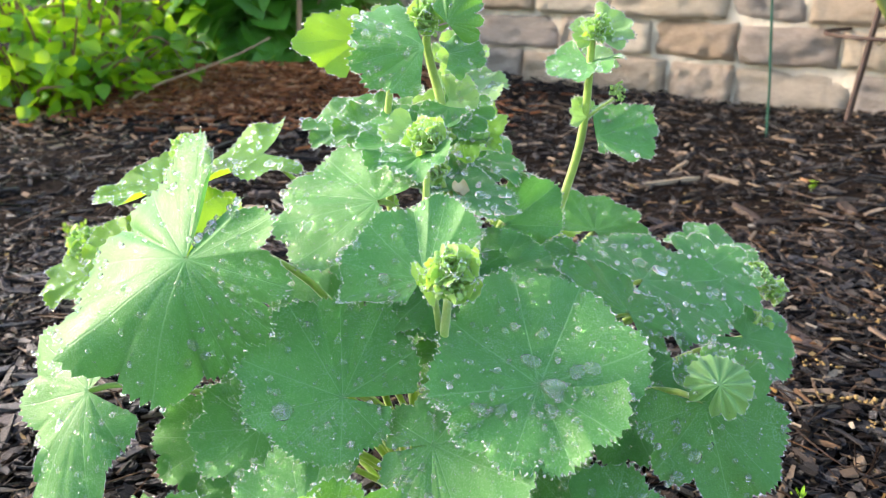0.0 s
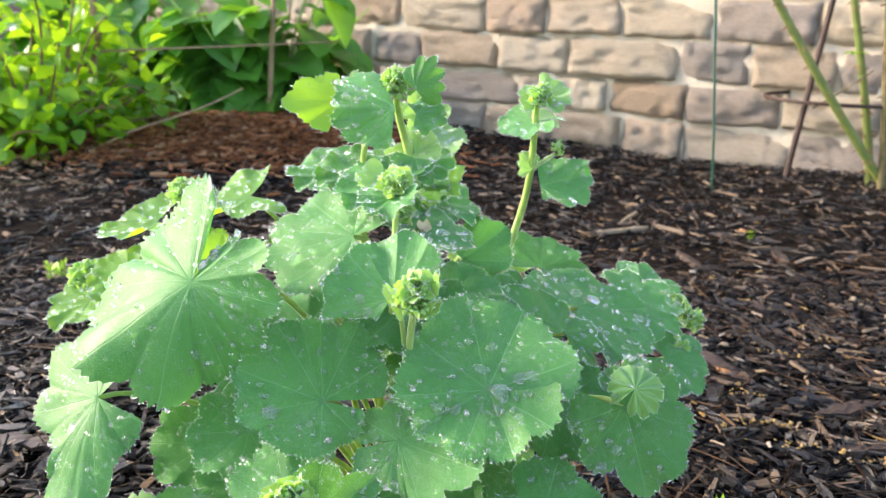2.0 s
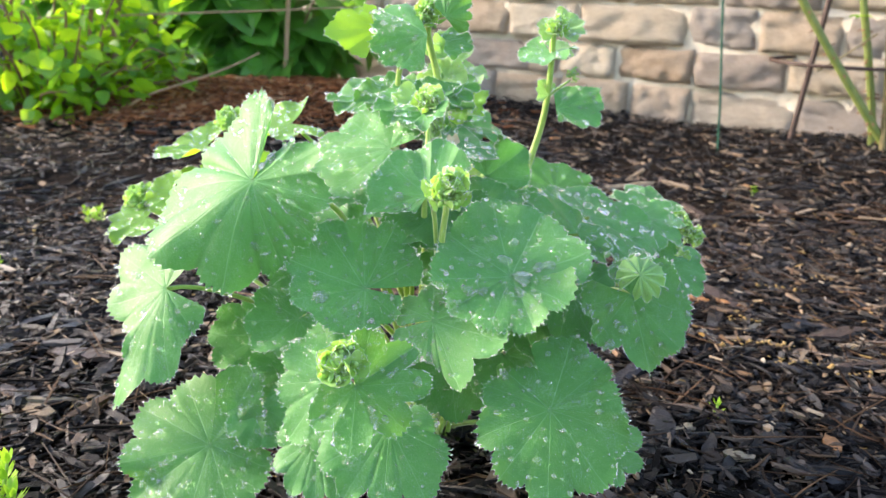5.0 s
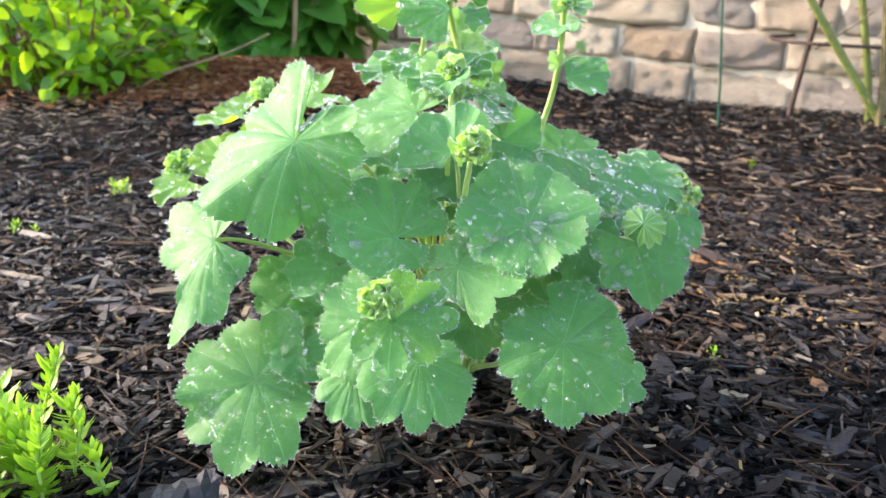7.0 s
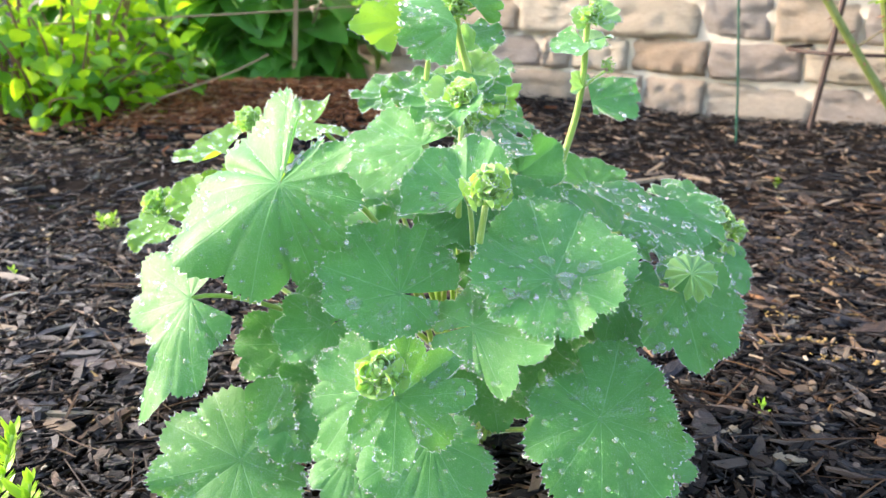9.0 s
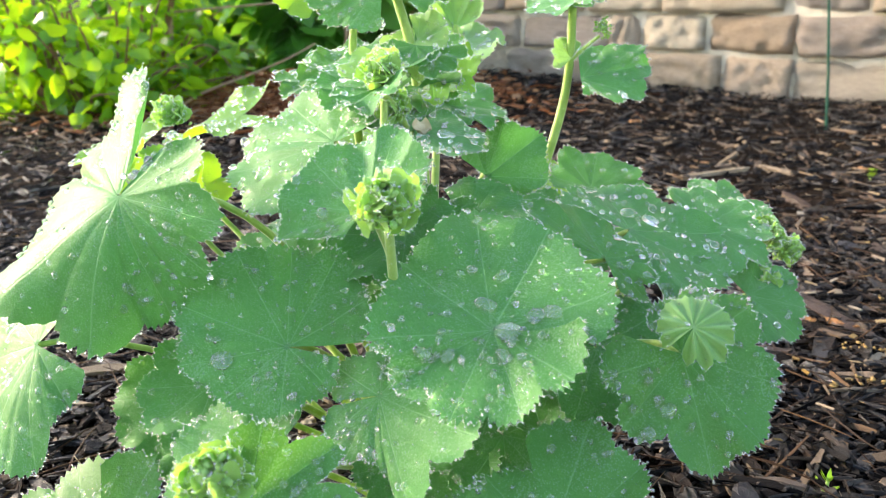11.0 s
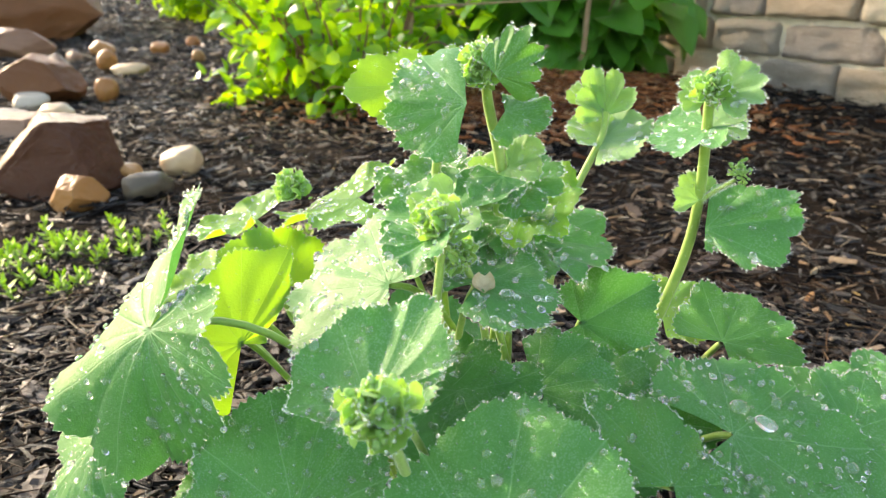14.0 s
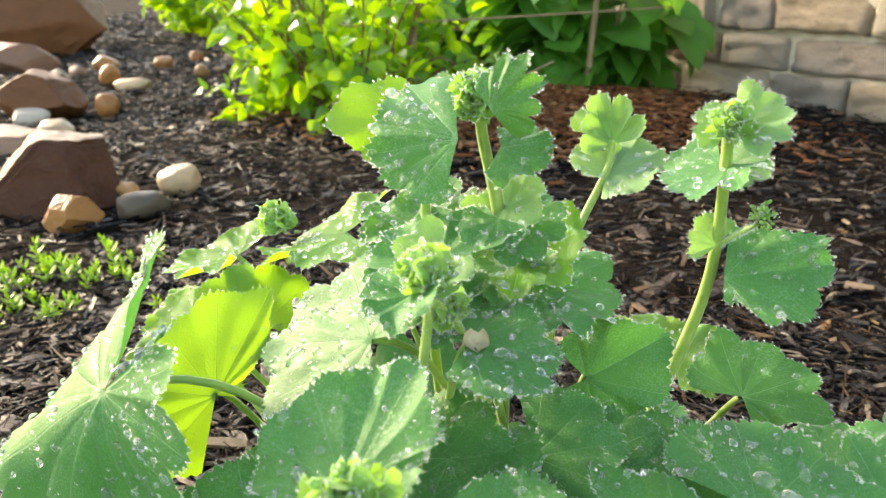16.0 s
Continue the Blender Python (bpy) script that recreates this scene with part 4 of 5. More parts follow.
veined_leaf((-0.056, 0.285, 0.117), (-0.2, -0.619, 0.759), ((-177, 42, -0), (-150, 39, 2), (-107, 37, -0), (-79, 35, -6), (-34, 40, -14), (8, 41, -14)), depth=0.12, seed=7, mat=LEAF)
veined_leaf((-0.025, 0.262, 0.101), (0.02, -0.622, 0.783), ((-61, 41, -6), (-34, 42, -10), (-4, 43, -10), (28, 43, -10), (68, 35, -8), (107, 24, -4)), depth=0.14, seed=8, drops=0.6, mat=LEAF)
veined_leaf((-0.066, 0.28, 0.083), (-0.1, -0.602, 0.792), ((-94, 25, -4), (-53, 29, -6), (-21, 33, -8), (6, 35, -8), (27, 36, -8), (54, 25, -6)), depth=0.14, seed=9, drops=0.6, mat=LEAF)
leaf((-0.085, 0.341, 0.130), (-0.706, -0.597, -0.381), (0.071, -0.595, 0.801), 0.0340, gap=16, seed=10, drops=0.6)
veined_leaf((-0.002, 0.3, 0.148), (-0.249, -0.449, 0.858), ((-36, 27, -6), (20, 23, -8), (42, 44, -11), (83, 49, 8), (125, 38, 4), (165, 33, 2), (205, 30, 0), (255, 28, -4)), depth=0.16, seed=11, mat=LEAF)
veined_leaf((0.113, 0.309, 0.163), (0.122, -0.72, 0.683), ((-76, 32, 4), (-45, 35, -4), (6, 44, -6), (31, 41, 2), (68, 37, -1), (119, 35, 0), (193, 21, 0)), depth=0.16, seed=12, mat=LEAF_LIGHT, lift=0.7)
veined_leaf((0.104, 0.394, 0.185), (0.339, -0.303, 0.891), ((-43, 29, -2), (-24, 42, -3), (-7, 47, -1), (31, 51, -4), (66, 53, 2), (105, 42, 1), (149, 42, -5), (187, 37, -3)), depth=0.10, seed=13, mat=LEAF, big=0.16)
leaf((0.160, 0.455, 0.172), (0.9, 0.2, -0.1), (0.1, -0.4, 0.9), 0.034, gap=60, depth=0.2, seed=14)
veined_leaf((-0.03, 0.378, 0.232), (-0.369, -0.514, 0.774), ((156, 21, 0), (249, 48, 1), (276, 57, -2), (298, 57, 0), (332, 49, 1), (377, 40, -6)), depth=0.10, seed=15, mat=LEAF, big=0.10)
veined_leaf((-0.006, 0.314, 0.218), (-0.1, -0.4, 0.911), ((128, 24, 3), (140, 31, 8), (178, 40, 12), (200, 42, 5), (233, 36, 8), (266, 36, 2), (285, 36, -10), (304, 15, -4)), depth=0.08, seed=16, mat=LEAF, big=0.03)
veined_leaf((0.006, 0.382, 0.236), (0.106, -0.094, 0.99), ((-16, 28, -2), (20, 33, -4), (54, 31, -2), (100, 30, 2), (165, 34, -1), (235, 15, 0)), depth=0.14, seed=17, mat=LEAF)
veined_leaf((0.036, 0.433, 0.202), (0.05, -0.923, 0.381), ((-26, 22, -4), (58, 24, -2), (87, 31, -2), (127, 36, -2), (161, 27, 14), (201, 19, 0)), depth=0.10, seed=18, drops=0.3, mat=LEAF)
veined_leaf((0.012, 0.427, 0.241), (0.241, -0.188, 0.952), ((-45, 23, -0), (-14, 25, -0), (5, 32, 3), (66, 38, -4), (90, 40, 3), (126, 34, 1), (168, 17, 0)), depth=0.10, seed=19, mat=LEAF, big=0.16, teeth=6)
leaf((-0.009, 0.371, 0.256), (-0.592, -0.670, -0.448), (-0.262, -0.365, 0.893), 0.0190, sad=(0.12, -0.13), fold=0.33, gap=120, seed=20, teeth=5)
leaf((-0.014, 0.400, 0.256), (-0.8, 0.5, 0.1), (-0.1, -0.45, 0.88), 0.030, gap=100, pleat=0.08, cup=0.1, seed=21)
veined_leaf((0.093, 0.475, 0.184), (0.05, -0.451, 0.891), ((53, 16, -3), (87, 36, -4), (118, 33, 2), (164, 29, 2), (199, 33, 4), (238, 25, 0)), depth=0.14, seed=22, mat=LEAF_LIGHT, drops=0.4, teeth=7)
veined_leaf((0.088, 0.352, 0.186), (0.389, -0.346, 0.854), ((15, 24, -4), (34, 23, 2), (115, 22, -0), (160, 34, -1), (198, 41, 2), (220, 25, -2)), depth=0.18, seed=23, mat=LEAF_LIGHT, drops=0.8)
leaf((0.050, 0.360, 0.140), (0.8, -0.5, -0.3), (0.1, -0.6, 0.8), 0.040, seed=24, drops=0.6)
leaf((0.085, 0.340, 0.150), (0.8, -0.5, -0.3), (0.2, -0.6, 0.8), 0.036, seed=25, drops=0.6)
# leaves that catch the light at the back
veined_leaf((-0.123, 0.4, 0.178), (0.519, -0.579, 0.629), ((113, 13, -2), (131, 36, -0), (146, 54, -0), (172, 47, 2), (209, 38, 2), (255, 32, -0), (311, 39, -4)), depth=0.06, seed=30, mat=YOUNG, drops=0.25, edge=0.5)
leaf((-0.137, 0.453, 0.187), (-0.549, 0.280, 0.788), (0.543, -0.597, 0.591), 0.0345, gap=120, seed=47, mat=YOUNG, drops=0.4)
leaf((-0.112, 0.501, 0.225), (-0.927, -0.251, -0.278), (-0.228, -0.210, 0.951), 0.0458, cup=0.03, sad=(-0.05, 0.11), flaps=((2.15, -0.10), (-1.04, -0.03)), gap=100, seed=31, mat=YOUNG)
leaf((-0.175, 0.490, 0.208), (-0.972, -0.135, -0.194), (-0.166, -0.191, 0.967), 0.0365, cup=0.10, fold=0.05, flaps=((2.06, 0.16), (-1.02, -0.06)), gap=120, pleat=0.07, seed=32, mat=YOUNG)
leaf((-0.185, 0.455, 0.180), (-0.7, -0.1, -0.1), (-0.2, -0.5, 0.85), 0.028, gap=110, cup=0.1, pleat=0.06, seed=33, mat=YOUNG)
leaf((-0.225, 0.490, 0.150), (-0.9, -0.3, -0.2), (-0.2, -0.3, 0.95), 0.032, gap=120, pleat=0.1, seed=34, mat=YOUNG)
veined_leaf((-0.167, 0.345, 0.147), (-0.404, -0.626, 0.667), ((-174, 32, 0), (-104, 57, -4), (-66, 49, -6), (-23, 35, -4), (-5, 75, -12), (54, 30, -12)), depth=0.12, seed=35, mat=LEAF)
leaf((-0.115, 0.370, 0.105), (-0.8, -0.4, -0.4), (0.0, -0.7, 0.7), 0.034, seed=37, drops=0.6)
leaf((-0.060, 0.500, 0.200), (-0.3, 0.9, 0.2), (0.0, -0.2, 0.98), 0.040, gap=70, seed=38, mat=YOUNG)
leaf((0.060, 0.510, 0.180), (0.3, 0.9, 0.1), (0.1, -0.2, 0.97), 0.036, gap=70, seed=39, mat=YOUNG)
leaf((0.140, 0.495, 0.140), (0.9, 0.4, 0.0), (0.1, -0.2, 0.97), 0.038, gap=60, seed=40)
leaf((-0.050, 0.440, 0.170), (-0.6, 0.6, 0.0), (0.0, -0.3, 0.95), 0.040, gap=60, seed=41, drops=0.6)
leaf((0.050, 0.440, 0.150), (0.6, 0.5, 0.0), (0.0, -0.3, 0.95), 0.040, gap=60, seed=42, drops=0.6)
leaf((0.005, 0.390, 0.170), (0.1, -0.8, -0.2), (0.0, -0.5, 0.86), 0.042, gap=60, seed=43, drops=0.6)
leaf((0.095, 0.285, 0.080), (0.7, -0.6, -0.5), (0.15, -0.6, 0.8), 0.030, gap=60, depth=0.22, seed=44, drops=0.6)
leaf((-0.105, 0.315, 0.082), (0.4, -0.7, -0.5), (0.1, -0.7, 0.7), 0.026, gap=90, wave=0.1, seed=45, drops=0.6)
leaf((-0.095, 0.350, 0.090), (-0.9, -0.4, -0.2), (0.1, -0.6, 0.8), 0.026, gap=90, seed=46, drops=0.6)
# inner leaves, in the shade of the others
leaf((0.002, 0.372, 0.194), (-0.3, -0.8, -0.3), (0.0, -0.4, 0.9), 0.036, gap=50, seed=80, drops=0.6)
leaf((0.040, 0.400, 0.183), (0.5, -0.7, -0.2), (0.05, -0.4, 0.9), 0.036, gap=50, seed=81, drops=0.6)
leaf((0.058, 0.425, 0.176), (0.8, 0.2, 0.0), (0.0, -0.4, 0.9), 0.034, gap=50, seed=82, drops=0.6)
leaf((-0.060, 0.395, 0.165), (-0.8, -0.3, -0.3), (-0.1, -0.5, 0.85), 0.038, gap=50, seed=83, drops=0.6)
leaf((0.146, 0.425, 0.178), (0.9, -0.2, -0.2), (0.2, -0.35, 0.9), 0.034, gap=50, depth=0.2, seed=84, drops=0.6)
leaf((0.162, 0.400, 0.150), (0.9, -0.3, -0.3), (0.2, -0.5, 0.85), 0.030, gap=60, seed=85, drops=0.5)
leaf((-0.078, 0.372, 0.150), (-0.6, -0.6, -0.4), (0.0, -0.6, 0.8), 0.032, gap=60, seed=86, drops=0.6)
leaf((0.045, 0.335, 0.110), (0.4, -0.8, -0.3), (0.1, -0.6, 0.8), 0.034, gap=60, seed=87, drops=0.6)
leaf((0.010, 0.330, 0.104), (-0.2, -0.8, -0.4), (0.0, -0.6, 0.8), 0.036, gap=60, seed=88, drops=0.6)
leaf((0.028, 0.390, 0.190), (0.6, -0.6, -0.2), (0.0, -0.45, 0.9), 0.034, gap=30, seed=90, drops=0.6)
leaf((-0.004, 0.368, 0.192), (0.1, -0.9, -0.2), (0.0, -0.45, 0.9), 0.034, gap=30, seed=92, drops=0.6)
leaf((0.060, 0.400, 0.178), (0.8, -0.4, -0.2), (0.0, -0.45, 0.9), 0.036, gap=30, seed=91, drops=0.6)
leaf((0.020, 0.345, 0.168), (0.3, -0.8, -0.3), (0.0, -0.55, 0.83), 0.034, gap=30, seed=94, drops=0.6)

# flowering stems
stem([BASE, (0.004, 0.417, 0.10), (0.006, 0.420, 0.20), (0.003, 0.425, 0.258), (-0.002, 0.428, 0.279), (-0.008, 0.430, 0.297), (-0.007, 0.426, 0.309)], 0.0030, 0.0021)
stem([BASE + (-0.01, 0.01, 0), (-0.02, 0.43, 0.12), (-0.028, 0.425, 0.22), (-0.028, 0.42, 0.262), (-0.024, 0.418, 0.290)], 0.0026, 0.0018)
stem([BASE + (0.01, 0.0, 0), (0.03, 0.43, 0.10), (0.062, 0.448, 0.19), (0.076, 0.452, 0.235), (0.079, 0.449, 0.262), (0.079, 0.446, 0.300)], 0.0028, 0.0021)
stem([BASE + (0.0, 0.02, 0), (0.003, 0.46, 0.12), (0.003, 0.505, 0.21), (0.007, 0.53, 0.236), (0.014, 0.562, 0.257), (0.012, 0.575, 0.268)], 0.0026, 0.0019)
stem([BASE + (0.0, -0.02, 0), (0.0, 0.36, 0.10), (0.002, 0.325, 0.185), (0.004, 0.308, 0.212), (0.005, 0.302, 0.222)], 0.0024, 0.0017)
stem([BASE + (0.0, -0.02, 0), (-0.006, 0.37, 0.12), (-0.008, 0.365, 0.20), (-0.006, 0.376, 0.25)], 0.0024, 0.0017)
stem([(0.079, 0.449, 0.258), (0.085, 0.446, 0.264), (0.092, 0.442, 0.270)], 0.0010, 0.0008)
# top of the main stem
veined_leaf((-0.008, 0.407, 0.3005), (-0.05, -0.863, 0.502), ((-126, 39, -15), (-114, 38, -4), (-96, 35, 1), (-78, 37, -3), (-58, 33, -8), (-36, 26, -5)), depth=0.10, seed=50, mat=LEAF, stalk=False, big=0.14, teeth=5)
veined_leaf((-0.040, 0.432, 0.302), (0.02, -0.94, 0.33), ((-140, 18, 0), (-112, 28, 1), (-86, 36, 0), (-55, 25, -2)), depth=0.07, seed=51, mat=YOUNG, stalk=False, drops=0.1, teeth=4)
veined_leaf((0.003, 0.409, 0.3115), (-0.251, -0.902, 0.351), ((77, 15, -7), (98, 16, -5), (131, 19, -5), (152, 22, -0), (176, 19, -0), (199, 13, -0)), depth=0.22, pleat=0.16, seed=52, mat=LEAF_LIGHT, stalk=False, drops=0.3, teeth=4)
leaf((0.004, 0.418, 0.296), (0.92, 0.1, 0.12), (0.0, -0.45, 0.9), 0.019, gap=150, pleat=0.06, cup=-0.1, teeth=5, ruffle=0.1, seed=53, mat=LEAF_LIGHT, stalk=False, drops=0.4)
leaf((-0.032, 0.450, 0.306), (-0.3, 0.4, 0.85), (0.2, -0.8, 0.5), 0.012, lobes=5, gap=170, pleat=0.15, teeth=4, seed=54, mat=DOWNY, stalk=False)
flower_bud((-0.0075, 0.4243, 0.3123), 0.0095, (0, -0.5, 0.8), 201, 4)
flower_bud((-0.032, 0.452, 0.303), 0.007, (0, -0.3, 0.9), 202, 3)
# middle of the main stem
flower_bud((-0.006, 0.374, 0.262), 0.010, (0, -0.5, 0.8), 203, 4)
leaf((0.006, 0.422, 0.266), (0.9, 0.25, 0.0), (0.0, -0.45, 0.9), 0.022, gap=150, pleat=0.1, teeth=5, seed=55, mat=LEAF_LIGHT, stalk=False)
leaf((0.004, 0.416, 0.270), (-0.2, -0.8, -0.4), (0.0, -0.7, 0.7), 0.015, gap=170, pleat=0.1, teeth=5, lobes=7, seed=56, stalk=False)
leaf((-0.030, 0.430, 0.258), (-0.9, 0.3, 0.0), (-0.1, -0.4, 0.9), 0.028, gap=110, cup=0.1, pleat=0.05, ruffle=0.1, seed=57, mat=LEAF_LIGHT, stalk=False)
leaf((-0.050, 0.462, 0.252), (-0.8, 0.3, -0.1), (-0.2, -0.3, 0.92), 0.030, gap=130, cup=0.1, pleat=0.07, seed=58, mat=LEAF_LIGHT, stalk=False)
leaf((0.004, 0.424, 0.272), (0.80, -0.30, 0.10), (0.0, -0.7, 0.7), 0.016, gap=120, lobes=7, cup=0.2, teeth=5, ruffle=0.12, seed=101, mat=DOWNY, stalk=False)
leaf((0.000, 0.424, 0.263), (-0.70, -0.40, 0.0), (0.1, -0.7, 0.7), 0.017, gap=120, lobes=7, cup=0.2, teeth=5, ruffle=0.12, seed=102, mat=DOWNY, stalk=False)
leaf((0.004, 0.422, 0.250), (0.50, -0.70, -0.30), (0.0, -0.6, 0.8), 0.020, gap=100, lobes=7, cup=0.1, teeth=5, ruffle=0.12, seed=103, mat=LEAF, stalk=False)
leaf((-0.002, 0.420, 0.246), (-0.80, -0.20, 0.10), (0.0, -0.6, 0.8), 0.022, gap=100, lobes=7, cup=0.15, teeth=5, ruffle=0.12, seed=104, mat=LEAF_LIGHT, stalk=False)
leaf((0.010, 0.428, 0.254), (0.95, 0.10, 0.10), (-0.1, -0.5, 0.86), 0.026, gap=130, lobes=7, cup=0.1, teeth=5, ruffle=0.12, seed=105, mat=YOUNG, stalk=False)
leaf((-0.012, 0.402, 0.258), (-0.50, -0.60, -0.20), (0.0, -0.6, 0.8), 0.018, gap=110, lobes=7, cup=0.2, teeth=5, ruffle=0.12, seed=106, mat=DOWNY, stalk=False)
leaf((0.006, 0.424, 0.234), (0.60, -0.50, 0.10), (0.0, -0.7, 0.7), 0.022, gap=110, lobes=7, cup=0.15, teeth=5, ruffle=0.12, seed=107, mat=LEAF_LIGHT, stalk=False)
flower_bud((-0.004, 0.384, 0.246), 0.0085, (0.1, -0.6, 0.7), 214, 4)
# second stem
veined_leaf((0.083, 0.437, 0.25), (0.086, -0.61, 0.788), ((34, 10, -1), (41, 24, 2), (67, 31, -1), (108, 39, -3), (119, 39, 3), (144, 27, -0)), depth=0.14, seed=60, mat=LEAF, stalk=False, teeth=6, big=0.06)
leaf((0.079, 0.447, 0.259), (-0.6, 0.1, 0.5), (0.4, -0.7, 0.5), 0.013, lobes=5, gap=190, pleat=0.12, teeth=4, seed=61, mat=DOWNY, stalk=False)
leaf((0.078, 0.448, 0.289), (-0.692, -0.602, -0.398), (-0.277, -0.288, 0.917), 0.0242, cup=0.08, sad=(-0.04, 0.08), gap=120, teeth=5, seed=62, stalk=False)
leaf((0.080, 0.450, 0.289), (0.984, 0.109, 0.139), (-0.083, -0.411, 0.908), 0.0155, gap=150, pleat=0.08, teeth=5, lobes=7, seed=63, stalk=False, mat=DOWNY)
leaf((0.082, 0.446, 0.303), (0.9, 0.0, 0.25), (-0.2, -0.7, 0.7), 0.019, gap=200, fold=0.3, pleat=0.1, lobes=5, teeth=5, seed=64, stalk=False, mat=DOWNY)
leaf((0.079, 0.444, 0.303), (-0.8, 0.1, 0.2), (0.2, -0.7, 0.7), 0.012, lobes=5, gap=190, pleat=0.1, teeth=4, seed=65, stalk=False, mat=DOWNY)
flower_bud((0.080, 0.440, 0.305), 0.008, (0, -0.4, 0.9), 204, 2)
flower_bud((0.093, 0.441, 0.273), 0.0055, (0.1, -0.3, 0.9), 205, 0, "small round green flower bud on a side stalk", YOUNG)
# stem at the back
leaf((0.0137, 0.5623, 0.2564), (-0.93, 0.10, 0.35), (0.30, -0.35, 0.88), 0.0210, gap=170, cup=0.15, pleat=0.05, teeth=5, ruffle=0.08, seed=66, stalk=False, mat=DOWNY)
leaf((0.0137, 0.5623, 0.2564), (0.98, 0.05, 0.15), (-0.1, -0.40, 0.90), 0.0300, cup=0.06, gap=170, pleat=0.05, ruffle=0.08, seed=67, stalk=False, mat=DOWNY)
leaf((0.0116, 0.5752, 0.2670), (0.05, 0.1, 0.98), (-0.30, -0.90, 0.15), 0.0270, gap=210, cup=0.30, lobes=4, depth=0.25, pleat=0.12, teeth=5, ruffle=0.10, seed=68, stalk=False, mat=DOWNY)
leaf((0.0116, 0.5752, 0.2670), (-0.85, -0.1, 0.50), (0.4, -0.75, 0.5), 0.0200, gap=230, cup=0.25, lobes=3, depth=0.2, pleat=0.1, teeth=5, ruffle=0.10, seed=69, stalk=False, mat=DOWNY)
# other buds
flower_bud((0.005, 0.300, 0.225), 0.0120, (0.0, -0.6, 0.7), 206, 7)
flower_bud((-0.049, 0.247, 0.146), 0.0125, (0.0, -0.5, 0.8), 207, 5)
flower_bud((-0.160, 0.508, 0.224), 0.011, (-0.2, -0.3, 0.9), 208, 5)
flower_bud((-0.236, 0.515, 0.158), 0.013, (-0.2, -0.3, 0.9), 209, 5)
flower_bud((0.180, 0.440, 0.168), 0.010, (0.2, -0.3, 0.9), 210, 6)
flower_bud((0.195, 0.450, 0.155), 0.009, (0.3, -0.3, 0.8), 211, 5)
flower_bud((0.175, 0.415, 0.150), 0.009, (0.3, -0.5, 0.8), 213, 5)
leaf((0.1140, 0.2970, 0.1790), (0.60, 0.20, 0.75), (-0.20, -0.75, 0.62), 0.0140, lobes=11, gap=24, pleat=0.9, cup=-0.5, depth=0.14, teeth=3, seed=70, mat=DOWNY, drops=0.3, edge=0.6, stalk=False, label="young leaf still folded like a pleated fan")
# great drops that have run together
drop((0.0477, 0.3015, 0.1747), 0.0044, 0.42)
drop((0.0393, 0.3134, 0.1799), 0.0034)
drop((0.0168, 0.2931, 0.1695), 0.0034, 0.5)
drop((0.0258, 0.2946, 0.1677), 0.0030)
drop((0.0454, 0.3255, 0.1871), 0.0028)
drop((0.0326, 0.3290, 0.1892), 0.0026)
drop((0.0587, 0.3084, 0.1779), 0.0040, 0.35)
drop((0.0650, 0.3100, 0.1790), 0.0036, 0.35)
drop((0.1063, 0.2950, 0.1466), 0.0036, 0.5)
drop((0.0994, 0.2903, 0.1399), 0.0032)
drop((-0.1064, 0.3203, 0.1846), 0.0032)
drop((-0.0672, 0.3118, 0.1565), 0.0048, 0.3)
drop((-0.0239, 0.2540, 0.1361), 0.0026)
drop((-0.0340, 0.2414, 0.1228), 0.0024)
drop((-0.0103, 0.2530, 0.1326), 0.0030, 0.4)
drop((-0.0267, 0.2396, 0.1177), 0.0022)
drop((-0.0649, 0.3799, 0.2168), 0.0036, 0.45)
drop((-0.0448, 0.3597, 0.2122), 0.0032, 0.4)
drop((-0.0225, 0.3170, 0.2160), 0.0030)
drop((-0.0069, 0.3458, 0.2391), 0.0026)
drop((0.1046, 0.4073, 0.1888), 0.0044, 0.4)
drop((0.1150, 0.4020, 0.1880), 0.0036, 0.4)

# ---- water drops ----


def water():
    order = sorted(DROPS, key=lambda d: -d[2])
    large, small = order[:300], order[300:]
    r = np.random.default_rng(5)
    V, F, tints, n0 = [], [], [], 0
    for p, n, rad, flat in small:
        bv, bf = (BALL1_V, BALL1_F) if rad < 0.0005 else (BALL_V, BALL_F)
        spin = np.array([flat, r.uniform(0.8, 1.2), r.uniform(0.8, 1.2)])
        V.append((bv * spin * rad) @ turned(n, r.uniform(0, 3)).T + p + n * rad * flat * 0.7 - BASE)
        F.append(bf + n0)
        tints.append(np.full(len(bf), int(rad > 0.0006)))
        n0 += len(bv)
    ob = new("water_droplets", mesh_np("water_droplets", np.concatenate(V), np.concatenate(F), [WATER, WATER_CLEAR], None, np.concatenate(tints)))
    ob.location = BASE
    tagged(ob, "countless tiny clear water droplets, whitened for their glints, beaded on the downy leaves", "water droplets", kind="stuff")
    ob.visible_shadow = False
    beads = []
    for k in range(5):
        w = np.array([1 + 0.16 * noise.noise(Vector(q) * 1.3 + Vector((k * 7.0, 0, 0))) for q in BALL3_V])
        beads.append(mesh_np("water_drop", BALL3_V * w[:, None], BALL3_F, [WATER_CLEAR]))
    for p, n, rad, flat in large:
        o = new("water_drop", beads[r.integers(5)])
        o.visible_shadow = False
        o.matrix_world = Matrix.Translation(p + n * rad * flat * 0.55) @ Matrix(turned(n, r.uniform(0, 3)).tolist()).to_4x4() @ Matrix.Diagonal((rad * flat, rad * r.uniform(0.85, 1.35), rad * r.uniform(0.7, 1.0), 1))
        tagged(o, "large clear bead of water, faintly whitened for its glint, resting on a leaf", "water drop", "large water drops")


water()


